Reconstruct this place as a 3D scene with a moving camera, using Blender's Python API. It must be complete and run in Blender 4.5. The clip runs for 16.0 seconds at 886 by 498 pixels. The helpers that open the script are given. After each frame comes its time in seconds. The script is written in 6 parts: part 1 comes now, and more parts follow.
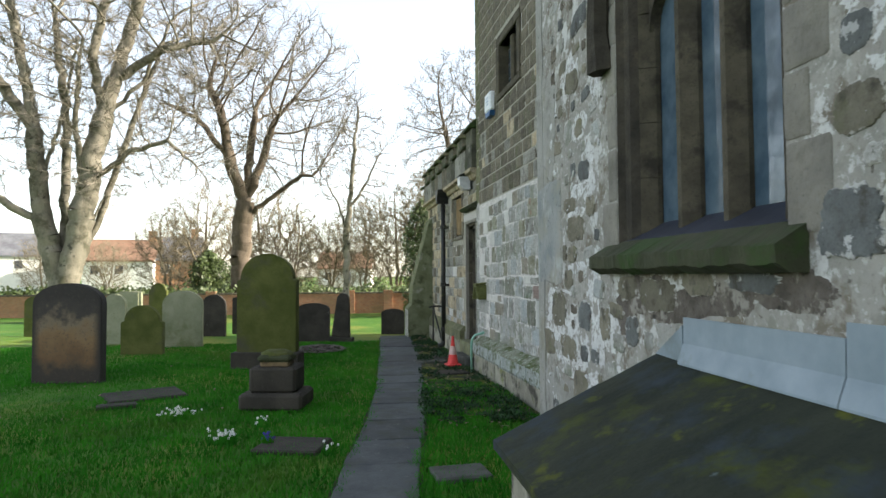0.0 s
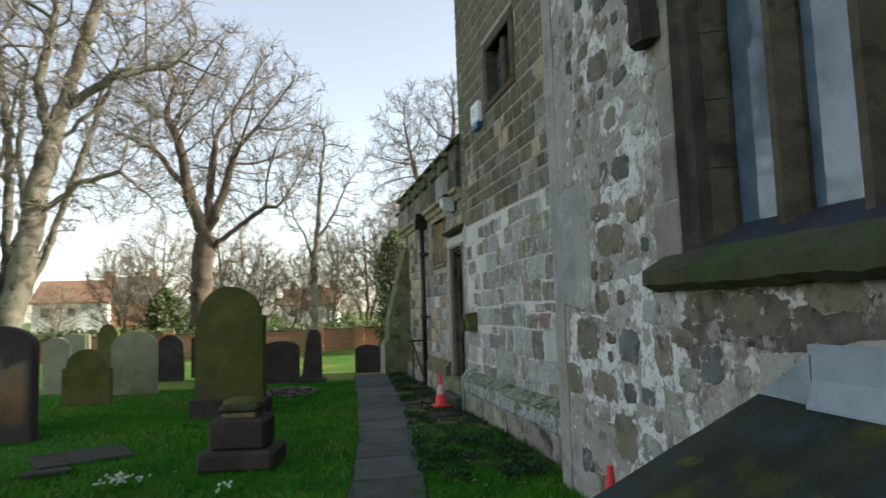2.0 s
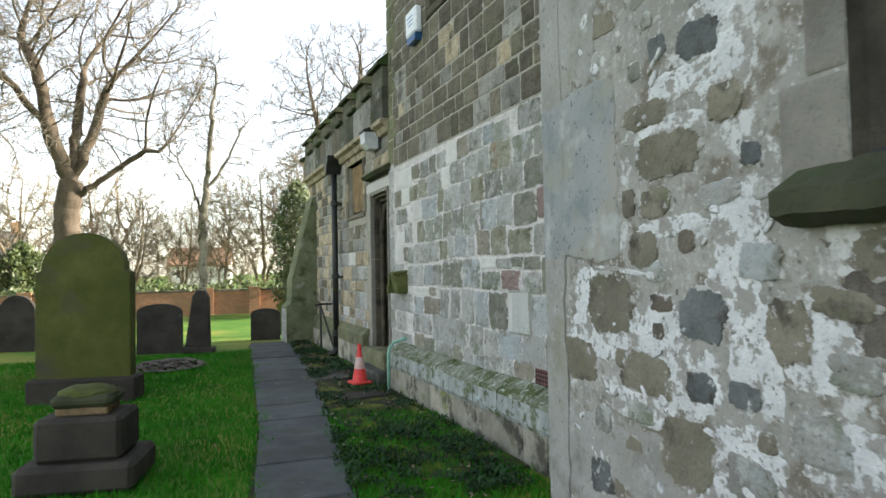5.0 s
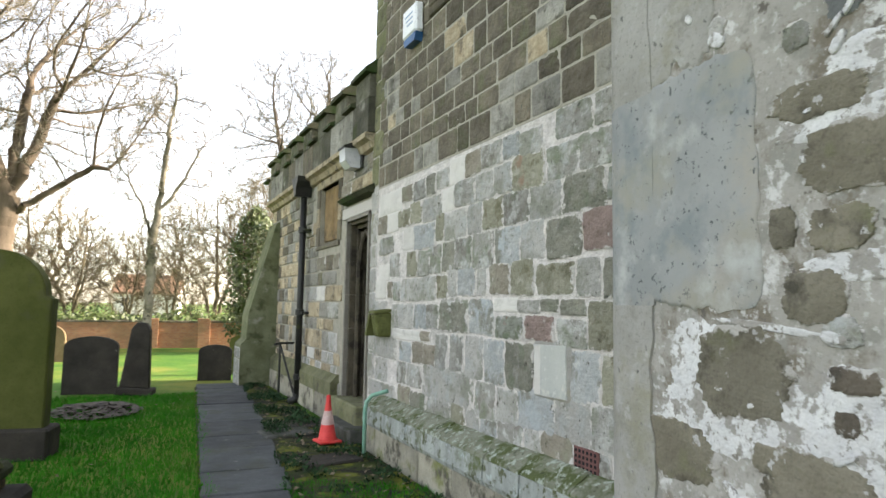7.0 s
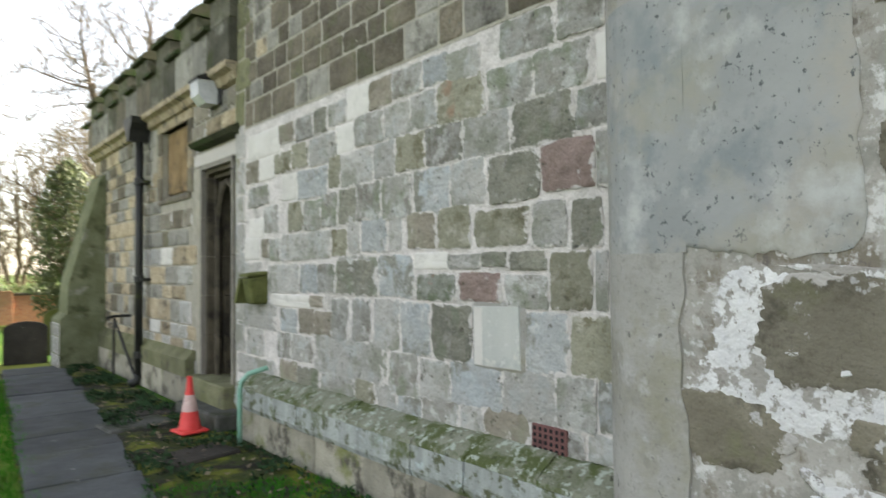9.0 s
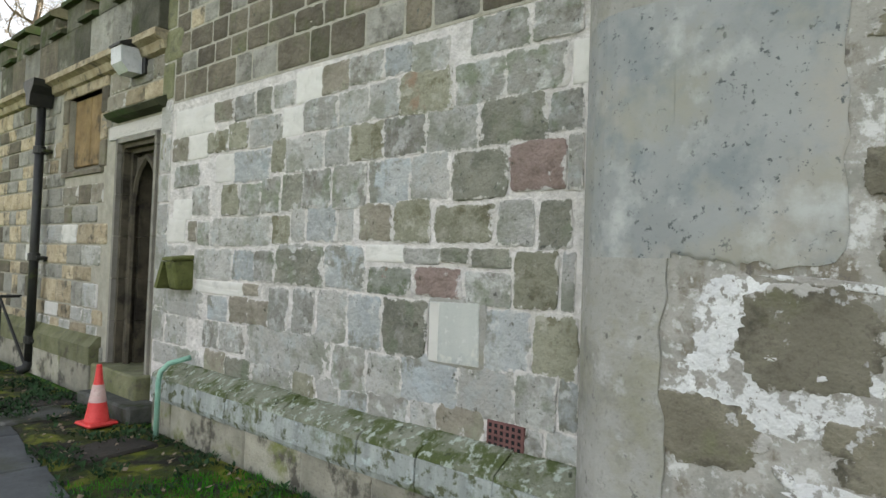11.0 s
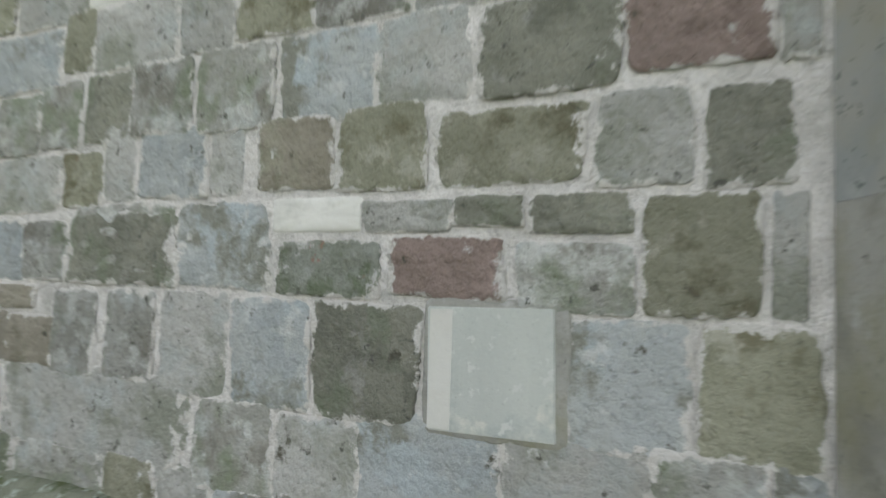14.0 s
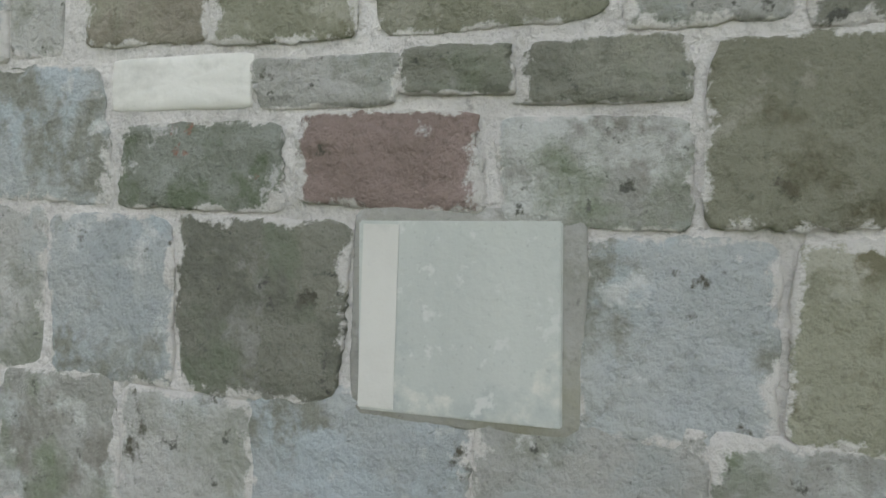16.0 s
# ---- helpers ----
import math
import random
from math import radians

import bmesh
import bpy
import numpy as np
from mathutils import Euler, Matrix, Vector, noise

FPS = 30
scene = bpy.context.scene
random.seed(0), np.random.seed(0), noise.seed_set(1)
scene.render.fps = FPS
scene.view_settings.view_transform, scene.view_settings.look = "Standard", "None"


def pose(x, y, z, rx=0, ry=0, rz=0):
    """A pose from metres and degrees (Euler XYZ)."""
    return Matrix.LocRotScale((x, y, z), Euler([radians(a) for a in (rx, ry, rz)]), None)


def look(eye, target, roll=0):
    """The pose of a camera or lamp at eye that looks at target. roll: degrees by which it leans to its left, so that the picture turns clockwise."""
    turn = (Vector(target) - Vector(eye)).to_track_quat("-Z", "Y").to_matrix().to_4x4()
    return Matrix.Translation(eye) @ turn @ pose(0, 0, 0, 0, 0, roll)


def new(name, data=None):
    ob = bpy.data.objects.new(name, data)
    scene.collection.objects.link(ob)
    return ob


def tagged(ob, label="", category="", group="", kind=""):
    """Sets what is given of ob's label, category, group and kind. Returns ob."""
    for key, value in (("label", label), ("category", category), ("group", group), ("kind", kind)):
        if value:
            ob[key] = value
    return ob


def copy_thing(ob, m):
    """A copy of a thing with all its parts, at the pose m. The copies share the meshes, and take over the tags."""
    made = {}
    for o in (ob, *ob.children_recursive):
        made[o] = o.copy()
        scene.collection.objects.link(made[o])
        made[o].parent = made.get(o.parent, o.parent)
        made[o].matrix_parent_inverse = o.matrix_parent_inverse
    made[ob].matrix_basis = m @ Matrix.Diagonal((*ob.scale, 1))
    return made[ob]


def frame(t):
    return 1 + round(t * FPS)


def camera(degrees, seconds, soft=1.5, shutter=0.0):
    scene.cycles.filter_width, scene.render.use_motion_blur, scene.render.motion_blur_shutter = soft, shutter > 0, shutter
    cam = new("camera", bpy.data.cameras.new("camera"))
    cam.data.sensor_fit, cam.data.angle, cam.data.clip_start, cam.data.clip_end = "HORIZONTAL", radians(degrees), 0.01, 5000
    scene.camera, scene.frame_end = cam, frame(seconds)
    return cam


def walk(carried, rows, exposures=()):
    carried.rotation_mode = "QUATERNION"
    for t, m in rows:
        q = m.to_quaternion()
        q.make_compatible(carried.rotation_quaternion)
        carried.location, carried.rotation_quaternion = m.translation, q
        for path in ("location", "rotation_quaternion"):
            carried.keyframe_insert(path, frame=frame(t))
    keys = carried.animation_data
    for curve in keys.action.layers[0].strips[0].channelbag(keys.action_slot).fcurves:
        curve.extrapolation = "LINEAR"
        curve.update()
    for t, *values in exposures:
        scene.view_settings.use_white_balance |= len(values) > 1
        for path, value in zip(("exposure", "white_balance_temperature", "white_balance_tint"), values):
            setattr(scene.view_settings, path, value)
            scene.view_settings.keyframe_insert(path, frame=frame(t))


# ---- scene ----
cam = camera(69.1, 16.0, soft=1.5, shutter=0.5)
METRES, EYE, TILT, LEAN, TURN = 8.0, 1.5, 0.0, 0.0, -7.4
ROWS = [
    (0.0, 0.0, 0.0, 0.0, 0.01, 2.27, 0.32),
    (0.5, -0.0074, 0.0278, -0.0015, 0.28, 3.3, -0.31),
    (1.0, -0.0117, 0.0615, -0.0048, 2.66, 4.68, -2.16),
    (1.5, -0.0208, 0.0966, -0.0064, 1.27, 4.45, -1.13),
    (2.0, -0.0368, 0.1335, -0.0066, -3.0, 5.21, 1.86),
    (2.5, -0.0377, 0.1747, -0.0106, -5.59, 4.64, 1.08),
    (3.0, -0.0349, 0.2145, -0.0094, -3.61, 5.49, -0.26),
    (3.5, -0.0419, 0.2498, -0.0119, -5.19, 4.34, 0.36),
    (4.0, -0.0527, 0.2871, -0.0102, -7.79, 3.68, 2.0),
    (4.5, -0.0595, 0.3208, -0.0156, -10.69, 1.35, 1.86),
    (7.0, -0.077, 0.5082, -0.0127, -16.0, 5.14, -1.01),
    (7.5, -0.0813, 0.538, -0.0115, -19.0, 5.83, -1.45),
    (8.0, -0.0928, 0.5689, -0.01, -23.46, 7.07, 0.05),
    (8.5, -0.099, 0.5965, -0.0142, -25.04, 3.1, -0.06),
    (9.0, -0.1004, 0.6261, -0.0159, -30.31, 1.75, 0.59),
    (9.5, -0.1066, 0.6459, -0.015, -36.11, -0.95, -1.39),
]
LATE = [
    (12.0, (-0.421, 5.317, 1.356), (1.038, 6.682, 1.438), 1.7),
    (12.5, (-0.372, 5.433, 1.347), (1.118, 6.765, 1.414), 1.8),
    (13.0, (-0.192, 6.002, 1.34), (1.418, 7.187, 1.405), 2.0),
    (13.5, (0.172, 6.476, 1.323), (1.855, 7.555, 1.363), 1.5),
    (14.0, (0.651, 6.977, 1.214), (2.422, 7.898, 1.336), 1.9),
    (14.5, (0.828, 7.135, 1.162), (2.641, 7.978, 1.215), 2.5),
    (15.0, (0.846, 7.116, 1.136), (2.67, 7.938, 1.161), 2.1),
    (15.5, (1.1, 7.297, 1.129), (2.967, 8.01, 1.074), 2.0),
    (16.0, (1.172, 7.305, 1.132), (3.06, 7.963, 1.112), 2.0),
]
EXPOSURES = [(0, 1.62, 6700, 9), (1.5, 1.16, 6700, 9), (2.5, 1.05, 6700, 9), (3, 1.22, 6700, 9), (3.5, 1.24, 6700, 9), (4, 1.48, 6700, 9), (4.5, 1.7, 6750, 9), (6.8, 2.14, 7200, 13), (9, 2.1, 7250, 13), (12, 2.06, 7350, 13), (13.3, 1.9, 7250, 12), (16, 1.9, 7250, 12)]
START = pose(0, 0, EYE, TILT, LEAN, TURN)
walk(cam, [(t, START @ pose(METRES * x, METRES * y, METRES * z, 90 + pitch, roll, yaw)) for t, x, y, z, yaw, pitch, roll in ROWS]
     + [(t, look(eye, target, roll)) for t, eye, target, roll in LATE], EXPOSURES)

# ---- world and sun ----
SUN_AZ, SUN_EL = -3.5, 23.0      # degrees: from +x towards +y, above the horizon
world = bpy.data.worlds.new("sky")
scene.world = world
world.use_nodes = True
wn = world.node_tree.nodes
sky = wn.new("ShaderNodeTexSky")
sky.sky_type, sky.sun_disc = "NISHITA", False
sky.sun_elevation, sky.sun_rotation = radians(SUN_EL), radians(90 - SUN_AZ)
sky.air_density, sky.dust_density = 1.0, 0.7
wn["Background"].inputs["Strength"].default_value = 0.15
haze = wn.new("ShaderNodeHueSaturation")      # thin high cloud
haze.inputs["Saturation"].default_value = 0.55
world.node_tree.links.new(sky.outputs["Color"], haze.inputs["Color"])
world.node_tree.links.new(haze.outputs["Color"], wn["Background"].inputs["Color"])
sun = new("sun", bpy.data.lights.new("sun", "SUN"))
sun.data.energy, sun.data.angle, sun.data.color = 4.6, radians(0.6), (1.0, 0.93, 0.82)
SUN_WAY = Vector((math.cos(radians(SUN_EL)) * math.cos(radians(SUN_AZ)), math.cos(radians(SUN_EL)) * math.sin(radians(SUN_AZ)), math.sin(radians(SUN_EL))))
sun.matrix_world = look(SUN_WAY * 60, (0, 0, 0))


# ---- materials ----
def nodes_of(name):
    m = bpy.data.materials.new(name)
    m.use_nodes = True
    nt = m.node_tree
    b = nt.nodes["Principled BSDF"]
    return m, nt, b


def noise_fac(nt, scale, detail=6, rough=0.6, stretch=(1, 1, 1), lo=0.35, hi=0.65, seed=0.0):
    """A noise on world position, spread between lo and hi."""
    g = nt.nodes.new("ShaderNodeNewGeometry")
    mp = nt.nodes.new("ShaderNodeMapping")
    mp.inputs["Scale"].default_value = stretch
    mp.inputs["Location"].default_value = (seed, seed * 1.7, seed * 0.6)
    n = nt.nodes.new("ShaderNodeTexNoise")
    n.inputs["Scale"].default_value, n.inputs["Detail"].default_value, n.inputs["Roughness"].default_value = scale, detail, rough
    r = nt.nodes.new("ShaderNodeMapRange")
    r.inputs["From Min"].default_value, r.inputs["From Max"].default_value = lo, hi
    nt.links.new(g.outputs["Position"], mp.inputs["Vector"])
    nt.links.new(mp.outputs["Vector"], n.inputs["Vector"])
    nt.links.new(n.outputs["Fac"], r.inputs["Value"])
    return r.outputs["Result"]


def mix(nt, fac, a, b):
    m = nt.nodes.new("ShaderNodeMix")
    m.data_type = "RGBA"
    for sock, v in ((m.inputs[0], fac), (m.inputs[6], a), (m.inputs[7], b)):
        if isinstance(v, (int, float)):
            sock.default_value = v
        elif isinstance(v, tuple):
            sock.default_value = (*v, 1)
        else:
            nt.links.new(v, sock)
    return m.outputs[2]


def bump(nt, b, height, strength, dist):
    n = nt.nodes.new("ShaderNodeBump")
    n.inputs["Strength"].default_value, n.inputs["Distance"].default_value = strength, dist
    nt.links.new(height, n.inputs["Height"])
    nt.links.new(n.outputs["Normal"], b.inputs["Normal"])


def math_node(nt, op, a, b=None):
    n = nt.nodes.new("ShaderNodeMath")
    n.operation = op
    for sock, v in ((n.inputs[0], a), (n.inputs[1], b)):
        if isinstance(v, (int, float)):
            sock.default_value = v
        elif v is not None:
            nt.links.new(v, sock)
    return n.outputs[0]


def margin(nt):
    """One along the ragged margin of a stone that is one unit wide and high, nought on its face."""
    tc, s = nt.nodes.new("ShaderNodeTexCoord"), nt.nodes.new("ShaderNodeSeparateXYZ")
    nt.links.new(tc.outputs["Object"], s.inputs[0])
    far = math_node(nt, "MAXIMUM", math_node(nt, "ABSOLUTE", s.outputs["Y"]), math_node(nt, "ABSOLUTE", s.outputs["Z"]))
    rag = math_node(nt, "MULTIPLY", noise_fac(nt, 13, 8, 0.7, lo=0.3, hi=0.7, seed=51), 0.2)
    r = nt.nodes.new("ShaderNodeMapRange")
    r.inputs["From Min"].default_value, r.inputs["From Max"].default_value = 0.555, 0.585
    nt.links.new(math_node(nt, "ADD", far, rag), r.inputs["Value"])
    return r.outputs["Result"]


def cracks(nt, scale, seed):
    """Thin broken lines, as of splits in a stone's bedding."""
    line = math_node(nt, "ABSOLUTE", math_node(nt, "SUBTRACT", noise_fac(nt, scale, 2, 0.45, stretch=(1, 0.6, 1.5), lo=0, hi=1, seed=seed), 0.5))
    r = nt.nodes.new("ShaderNodeMapRange")
    r.inputs["From Min"].default_value, r.inputs["From Max"].default_value = 0.006, 0.001
    nt.links.new(line, r.inputs["Value"])
    return math_node(nt, "MULTIPLY", r.outputs["Result"], noise_fac(nt, 4.3, 4, lo=0.66, hi=0.72, seed=seed + 9))


def surface(name, a, b2, scale=6.0, grain=60.0, rough=0.9, relief=0.9, dist=0.02, layers=(), vary=0.0, metal=0.0, stretch=(1, 1, 1), speck=0.55, spec=0.3, smear=None):
    """Two tones by a broad noise, a fine grain, further layers of (colour, scale, lo, hi, seed), a shift of value from piece to piece,
    and mortar smeared unevenly over the margins of a bedded stone."""
    m, nt, p = nodes_of(name)
    col = mix(nt, noise_fac(nt, scale, stretch=stretch), a, b2)
    dark = tuple(v * 0.6 for v in a)
    col = mix(nt, noise_fac(nt, grain, 4, 0.7, lo=speck, hi=speck + 0.26, seed=3.0), col, dark)
    for c, sc, lo, hi, sd in layers:
        col = mix(nt, noise_fac(nt, sc, 8, 0.65, lo=lo, hi=hi, seed=sd), col, c)
    if vary:
        oi = nt.nodes.new("ShaderNodeObjectInfo")
        r = nt.nodes.new("ShaderNodeMapRange")
        r.inputs["To Min"].default_value, r.inputs["To Max"].default_value = 1 - vary, 1 + vary
        h = nt.nodes.new("ShaderNodeHueSaturation")
        nt.links.new(oi.outputs["Random"], r.inputs["Value"])
        nt.links.new(r.outputs["Result"], h.inputs["Value"])
        nt.links.new(col, h.inputs["Color"])
        col = h.outputs["Color"]
    split = None
    if smear:
        split = cracks(nt, 5.0, 61)
        col = mix(nt, split, col, tuple(v * 0.4 for v in a))
        col = mix(nt, margin(nt), col, smear)
    nt.links.new(col, p.inputs["Base Color"])
    p.inputs["Roughness"].default_value, p.inputs["Metallic"].default_value = rough, metal
    p.inputs["Specular IOR Level"].default_value = spec
    if relief:
        add = nt.nodes.new("ShaderNodeMath")
        add.operation = "ADD"
        nt.links.new(noise_fac(nt, scale * 2.4, 9, 0.62, lo=0, hi=0.8, seed=7.0), add.inputs[0])
        nt.links.new(noise_fac(nt, grain, 3, 0.6, lo=0, hi=9, seed=5.0), add.inputs[1])
        height = add.outputs[0]
        if split is not None:
            height = math_node(nt, "SUBTRACT", height, math_node(nt, "MULTIPLY", split, 0.25))
        bump(nt, p, height, relief, dist)
    return m


SMEAR = (0.52, 0.495, 0.465)
LIME = ((0.5, 0.485, 0.46), 6, 0.65, 0.69, 11)
MOTTLE = ((0.35, 0.36, 0.345), 5.5, 0.52, 0.62, 33)
CRACKS = ((0.085, 0.08, 0.06), 9, 0.63, 0.68, 44)
GREENISH = ((0.17, 0.19, 0.135), 3.5, 0.52, 0.64, 21)
PITS = ((0.1, 0.1, 0.085), 26, 0.61, 0.67, 4)
M = {
    "g": surface("grey_sandstone", (0.23, 0.225, 0.2), (0.32, 0.315, 0.29), 4, 50, dist=0.045, layers=[MOTTLE, ((0.185, 0.175, 0.15), 3, 0.52, 0.6, 26), CRACKS, ((0.4, 0.4, 0.375), 7, 0.54, 0.62, 1), GREENISH, PITS, LIME], vary=0.14, smear=SMEAR),
    "d": surface("dark_sandstone", (0.185, 0.185, 0.15), (0.25, 0.245, 0.2), 5, 60, dist=0.045, layers=[CRACKS, ((0.29, 0.285, 0.26), 6, 0.56, 0.64, 2), ((0.155, 0.155, 0.125), 4, 0.52, 0.6, 27), GREENISH, PITS, LIME], vary=0.18, smear=SMEAR),
    "o": surface("olive_sandstone", (0.2, 0.197, 0.145), (0.268, 0.262, 0.2), 4, 60, dist=0.045, layers=[CRACKS, ((0.14, 0.13, 0.085), 6, 0.53, 0.62, 4), ((0.235, 0.17, 0.122), 2.4, 0.6, 0.66, 28), ((0.3, 0.29, 0.235), 9, 0.57, 0.64, 6), LIME], vary=0.14, smear=SMEAR),
    "q": surface("grey_brown_stone", (0.2, 0.18, 0.14), (0.27, 0.245, 0.2), 4, 60, dist=0.045, layers=[CRACKS, ((0.15, 0.135, 0.1), 6, 0.53, 0.68, 4), ((0.23, 0.235, 0.17), 4, 0.53, 0.7, 7), LIME], vary=0.16, smear=SMEAR),
    "w": surface("new_pale_stone", (0.5, 0.485, 0.45), (0.57, 0.555, 0.52), 3, 40, relief=0.3, layers=[((0.42, 0.41, 0.38), 9, 0.55, 0.7, 3)], vary=0.06, speck=0.64),
    "b": surface("bluish_sandstone", (0.29, 0.31, 0.31), (0.37, 0.38, 0.37), 4, 50, dist=0.045, layers=[MOTTLE, ((0.2, 0.2, 0.168), 3.2, 0.5, 0.57, 3), CRACKS, ((0.34, 0.37, 0.378), 4, 0.56, 0.62, 19), ((0.44, 0.445, 0.43), 10, 0.58, 0.66, 8), LIME], vary=0.1, smear=SMEAR),
    "p": surface("pale_sandstone", (0.32, 0.315, 0.29), (0.4, 0.39, 0.365), 4, 50, dist=0.045, layers=[MOTTLE, CRACKS, ((0.24, 0.245, 0.205), 3.4, 0.51, 0.6, 6), PITS, LIME], vary=0.1, smear=SMEAR),
    "r": surface("red_sandstone", (0.2, 0.15, 0.13), (0.265, 0.2, 0.178), 6, 60, dist=0.045, layers=[CRACKS, ((0.15, 0.11, 0.095), 8, 0.54, 0.68, 2), LIME], vary=0.08, smear=SMEAR),
    "m": surface("mottled_green_and_red_stone", (0.17, 0.18, 0.14), (0.28, 0.29, 0.26), 6, 60, dist=0.045, layers=[((0.13, 0.15, 0.1), 6, 0.5, 0.6, 4), ((0.26, 0.13, 0.1), 9, 0.6, 0.64, 9), ((0.42, 0.41, 0.39), 9, 0.6, 0.64, 16), CRACKS], smear=SMEAR),
    "h": surface("grey_aisle_stone", (0.2, 0.195, 0.17), (0.3, 0.29, 0.255), 4, 50, dist=0.045, layers=[CRACKS, ((0.1, 0.095, 0.08), 4, 0.53, 0.66, 5)], vary=0.25),
    "y": surface("ochre_sandstone", (0.3, 0.24, 0.155), (0.43, 0.365, 0.26), 6, 50, dist=0.045, layers=[CRACKS, ((0.12, 0.105, 0.08), 5, 0.52, 0.64, 5)], vary=0.28),
    "n": surface("olive_brown_rubble", (0.135, 0.122, 0.09), (0.2, 0.183, 0.14), 4, 60, relief=0.6, dist=0.04, layers=[((0.07, 0.064, 0.048), 6, 0.53, 0.66, 4), ((0.14, 0.142, 0.08), 3.5, 0.56, 0.7, 7), ((0.36, 0.355, 0.34), 11, 0.63, 0.66, 11)], vary=0.25, smear=(0.36, 0.345, 0.32)),
    "x": surface("dark_blue_grey_rubble", (0.085, 0.09, 0.088), (0.14, 0.147, 0.145), 5, 60, relief=0.6, dist=0.04, layers=[((0.06, 0.055, 0.045), 6, 0.52, 0.64, 4), ((0.4, 0.4, 0.39), 10, 0.61, 0.64, 12)], vary=0.2, smear=(0.4, 0.39, 0.37)),
    "z": surface("dark_brown_rubble", (0.085, 0.072, 0.056), (0.15, 0.128, 0.1), 5, 60, relief=0.6, dist=0.04, layers=[((0.045, 0.04, 0.032), 6, 0.52, 0.64, 4), ((0.42, 0.41, 0.39), 9, 0.61, 0.64, 13)], vary=0.2, smear=(0.4, 0.385, 0.36)),
    "v": surface("green_stained_stone", (0.11, 0.115, 0.055), (0.185, 0.185, 0.11), 4, 60, dist=0.03, layers=[((0.09, 0.085, 0.06), 6, 0.53, 0.68, 4), CRACKS], vary=0.2),
    "k": surface("brown_weathered_stone", (0.1, 0.087, 0.065), (0.172, 0.15, 0.112), 5, 55, dist=0.045, layers=[CRACKS, ((0.12, 0.125, 0.07), 4, 0.52, 0.7, 5), PITS], vary=0.3),
}
PARAPET = surface("dark_mossy_parapet_stone", (0.06, 0.06, 0.042), (0.13, 0.125, 0.095), 4, 50, layers=[((0.3, 0.29, 0.25), 2.2, 0.58, 0.66, 2), ((0.05, 0.065, 0.02), 3, 0.52, 0.66, 7)], vary=0.3)
SLAB = surface("smooth_new_block", (0.36, 0.372, 0.348), (0.42, 0.43, 0.4), 2.5, 90, relief=0.3, speck=0.6, stretch=(1, 2.5, 0.35), layers=[((0.5, 0.49, 0.44), 2.2, 0.54, 0.58, 3), ((0.31, 0.33, 0.315), 7, 0.52, 0.68, 7), ((0.46, 0.465, 0.44), 24, 0.58, 0.64, 9)])
MORTAR_UPPER = surface("thin_pale_mortar", (0.3, 0.285, 0.235), (0.39, 0.37, 0.31), 8, 45, dist=0.015)
MORTAR = surface("pale_lime_mortar", (0.5, 0.475, 0.45), (0.68, 0.645, 0.615), 9, 45, relief=1.0, dist=0.03, layers=[((0.27, 0.265, 0.23), 3, 0.55, 0.75, 2)])
MORTAR_OLD = surface("old_grey_mortar", (0.27, 0.255, 0.21), (0.36, 0.34, 0.28), 8, 45, relief=0.8, dist=0.012)
RENDER = surface("patchy_lime_render", (0.25, 0.24, 0.215), (0.33, 0.315, 0.285), 1.6, 40, relief=0.9, dist=0.02,
                 layers=[((0.16, 0.14, 0.11), 4, 0.5, 0.58, 2), ((0.23, 0.225, 0.2), 9, 0.52, 0.62, 31), ((0.5, 0.495, 0.48), 4.2, 0.56, 0.6, 13), ((0.4, 0.39, 0.37), 22, 0.56, 0.62, 17), ((0.11, 0.1, 0.085), 13, 0.62, 0.67, 41), ((0.18, 0.18, 0.12), 2, 0.62, 0.8, 6)])
WHITEWASH = surface("flaking_limewash", (0.5, 0.5, 0.5), (0.64, 0.64, 0.63), 7, 40, relief=0.9, dist=0.02, layers=[((0.29, 0.275, 0.25), 10, 0.52, 0.56, 3), ((0.24, 0.225, 0.2), 26, 0.58, 0.62, 8)])
DARK_RENDER = surface("dark_mottled_render", (0.07, 0.06, 0.05), (0.15, 0.13, 0.11), 7, 40, relief=0.9, dist=0.02, layers=[((0.27, 0.25, 0.22), 6, 0.54, 0.6, 3), ((0.04, 0.036, 0.03), 9, 0.58, 0.64, 8)])
MOSS_DARK = surface("dark_green_stained_stone", (0.035, 0.042, 0.018), (0.07, 0.075, 0.04), 2.5, 50, layers=[((0.1, 0.1, 0.075), 3, 0.56, 0.68, 3)])
CEMENT = surface("grey_cement_render", (0.22, 0.23, 0.228), (0.29, 0.295, 0.288), 2.0, 30, speck=0.6, relief=0.25, layers=[((0.19, 0.21, 0.215), 3.2, 0.5, 0.62, 9), ((0.3, 0.285, 0.255), 1.9, 0.5, 0.62, 19), ((0.09, 0.1, 0.1), 36, 0.6, 0.64, 3), ((0.27, 0.26, 0.215), 2.2, 0.5, 0.7, 4), ((0.38, 0.385, 0.37), 3, 0.56, 0.7, 8)])
STRIP = surface("brownish_cement_render", (0.25, 0.243, 0.22), (0.32, 0.312, 0.29), 3.0, 40, relief=0.8, layers=[((0.2, 0.19, 0.115), 1.3, 0.52, 0.7, 12), ((0.19, 0.185, 0.165), 4, 0.53, 0.68, 3), ((0.38, 0.375, 0.36), 7, 0.57, 0.68, 5), ((0.12, 0.12, 0.11), 22, 0.62, 0.68, 6)])
DRESSED = surface("dressed_grey_stone", (0.17, 0.16, 0.14), (0.24, 0.225, 0.19), 4, 50, layers=[((0.12, 0.11, 0.09), 3, 0.56, 0.8, 2)], vary=0.12)
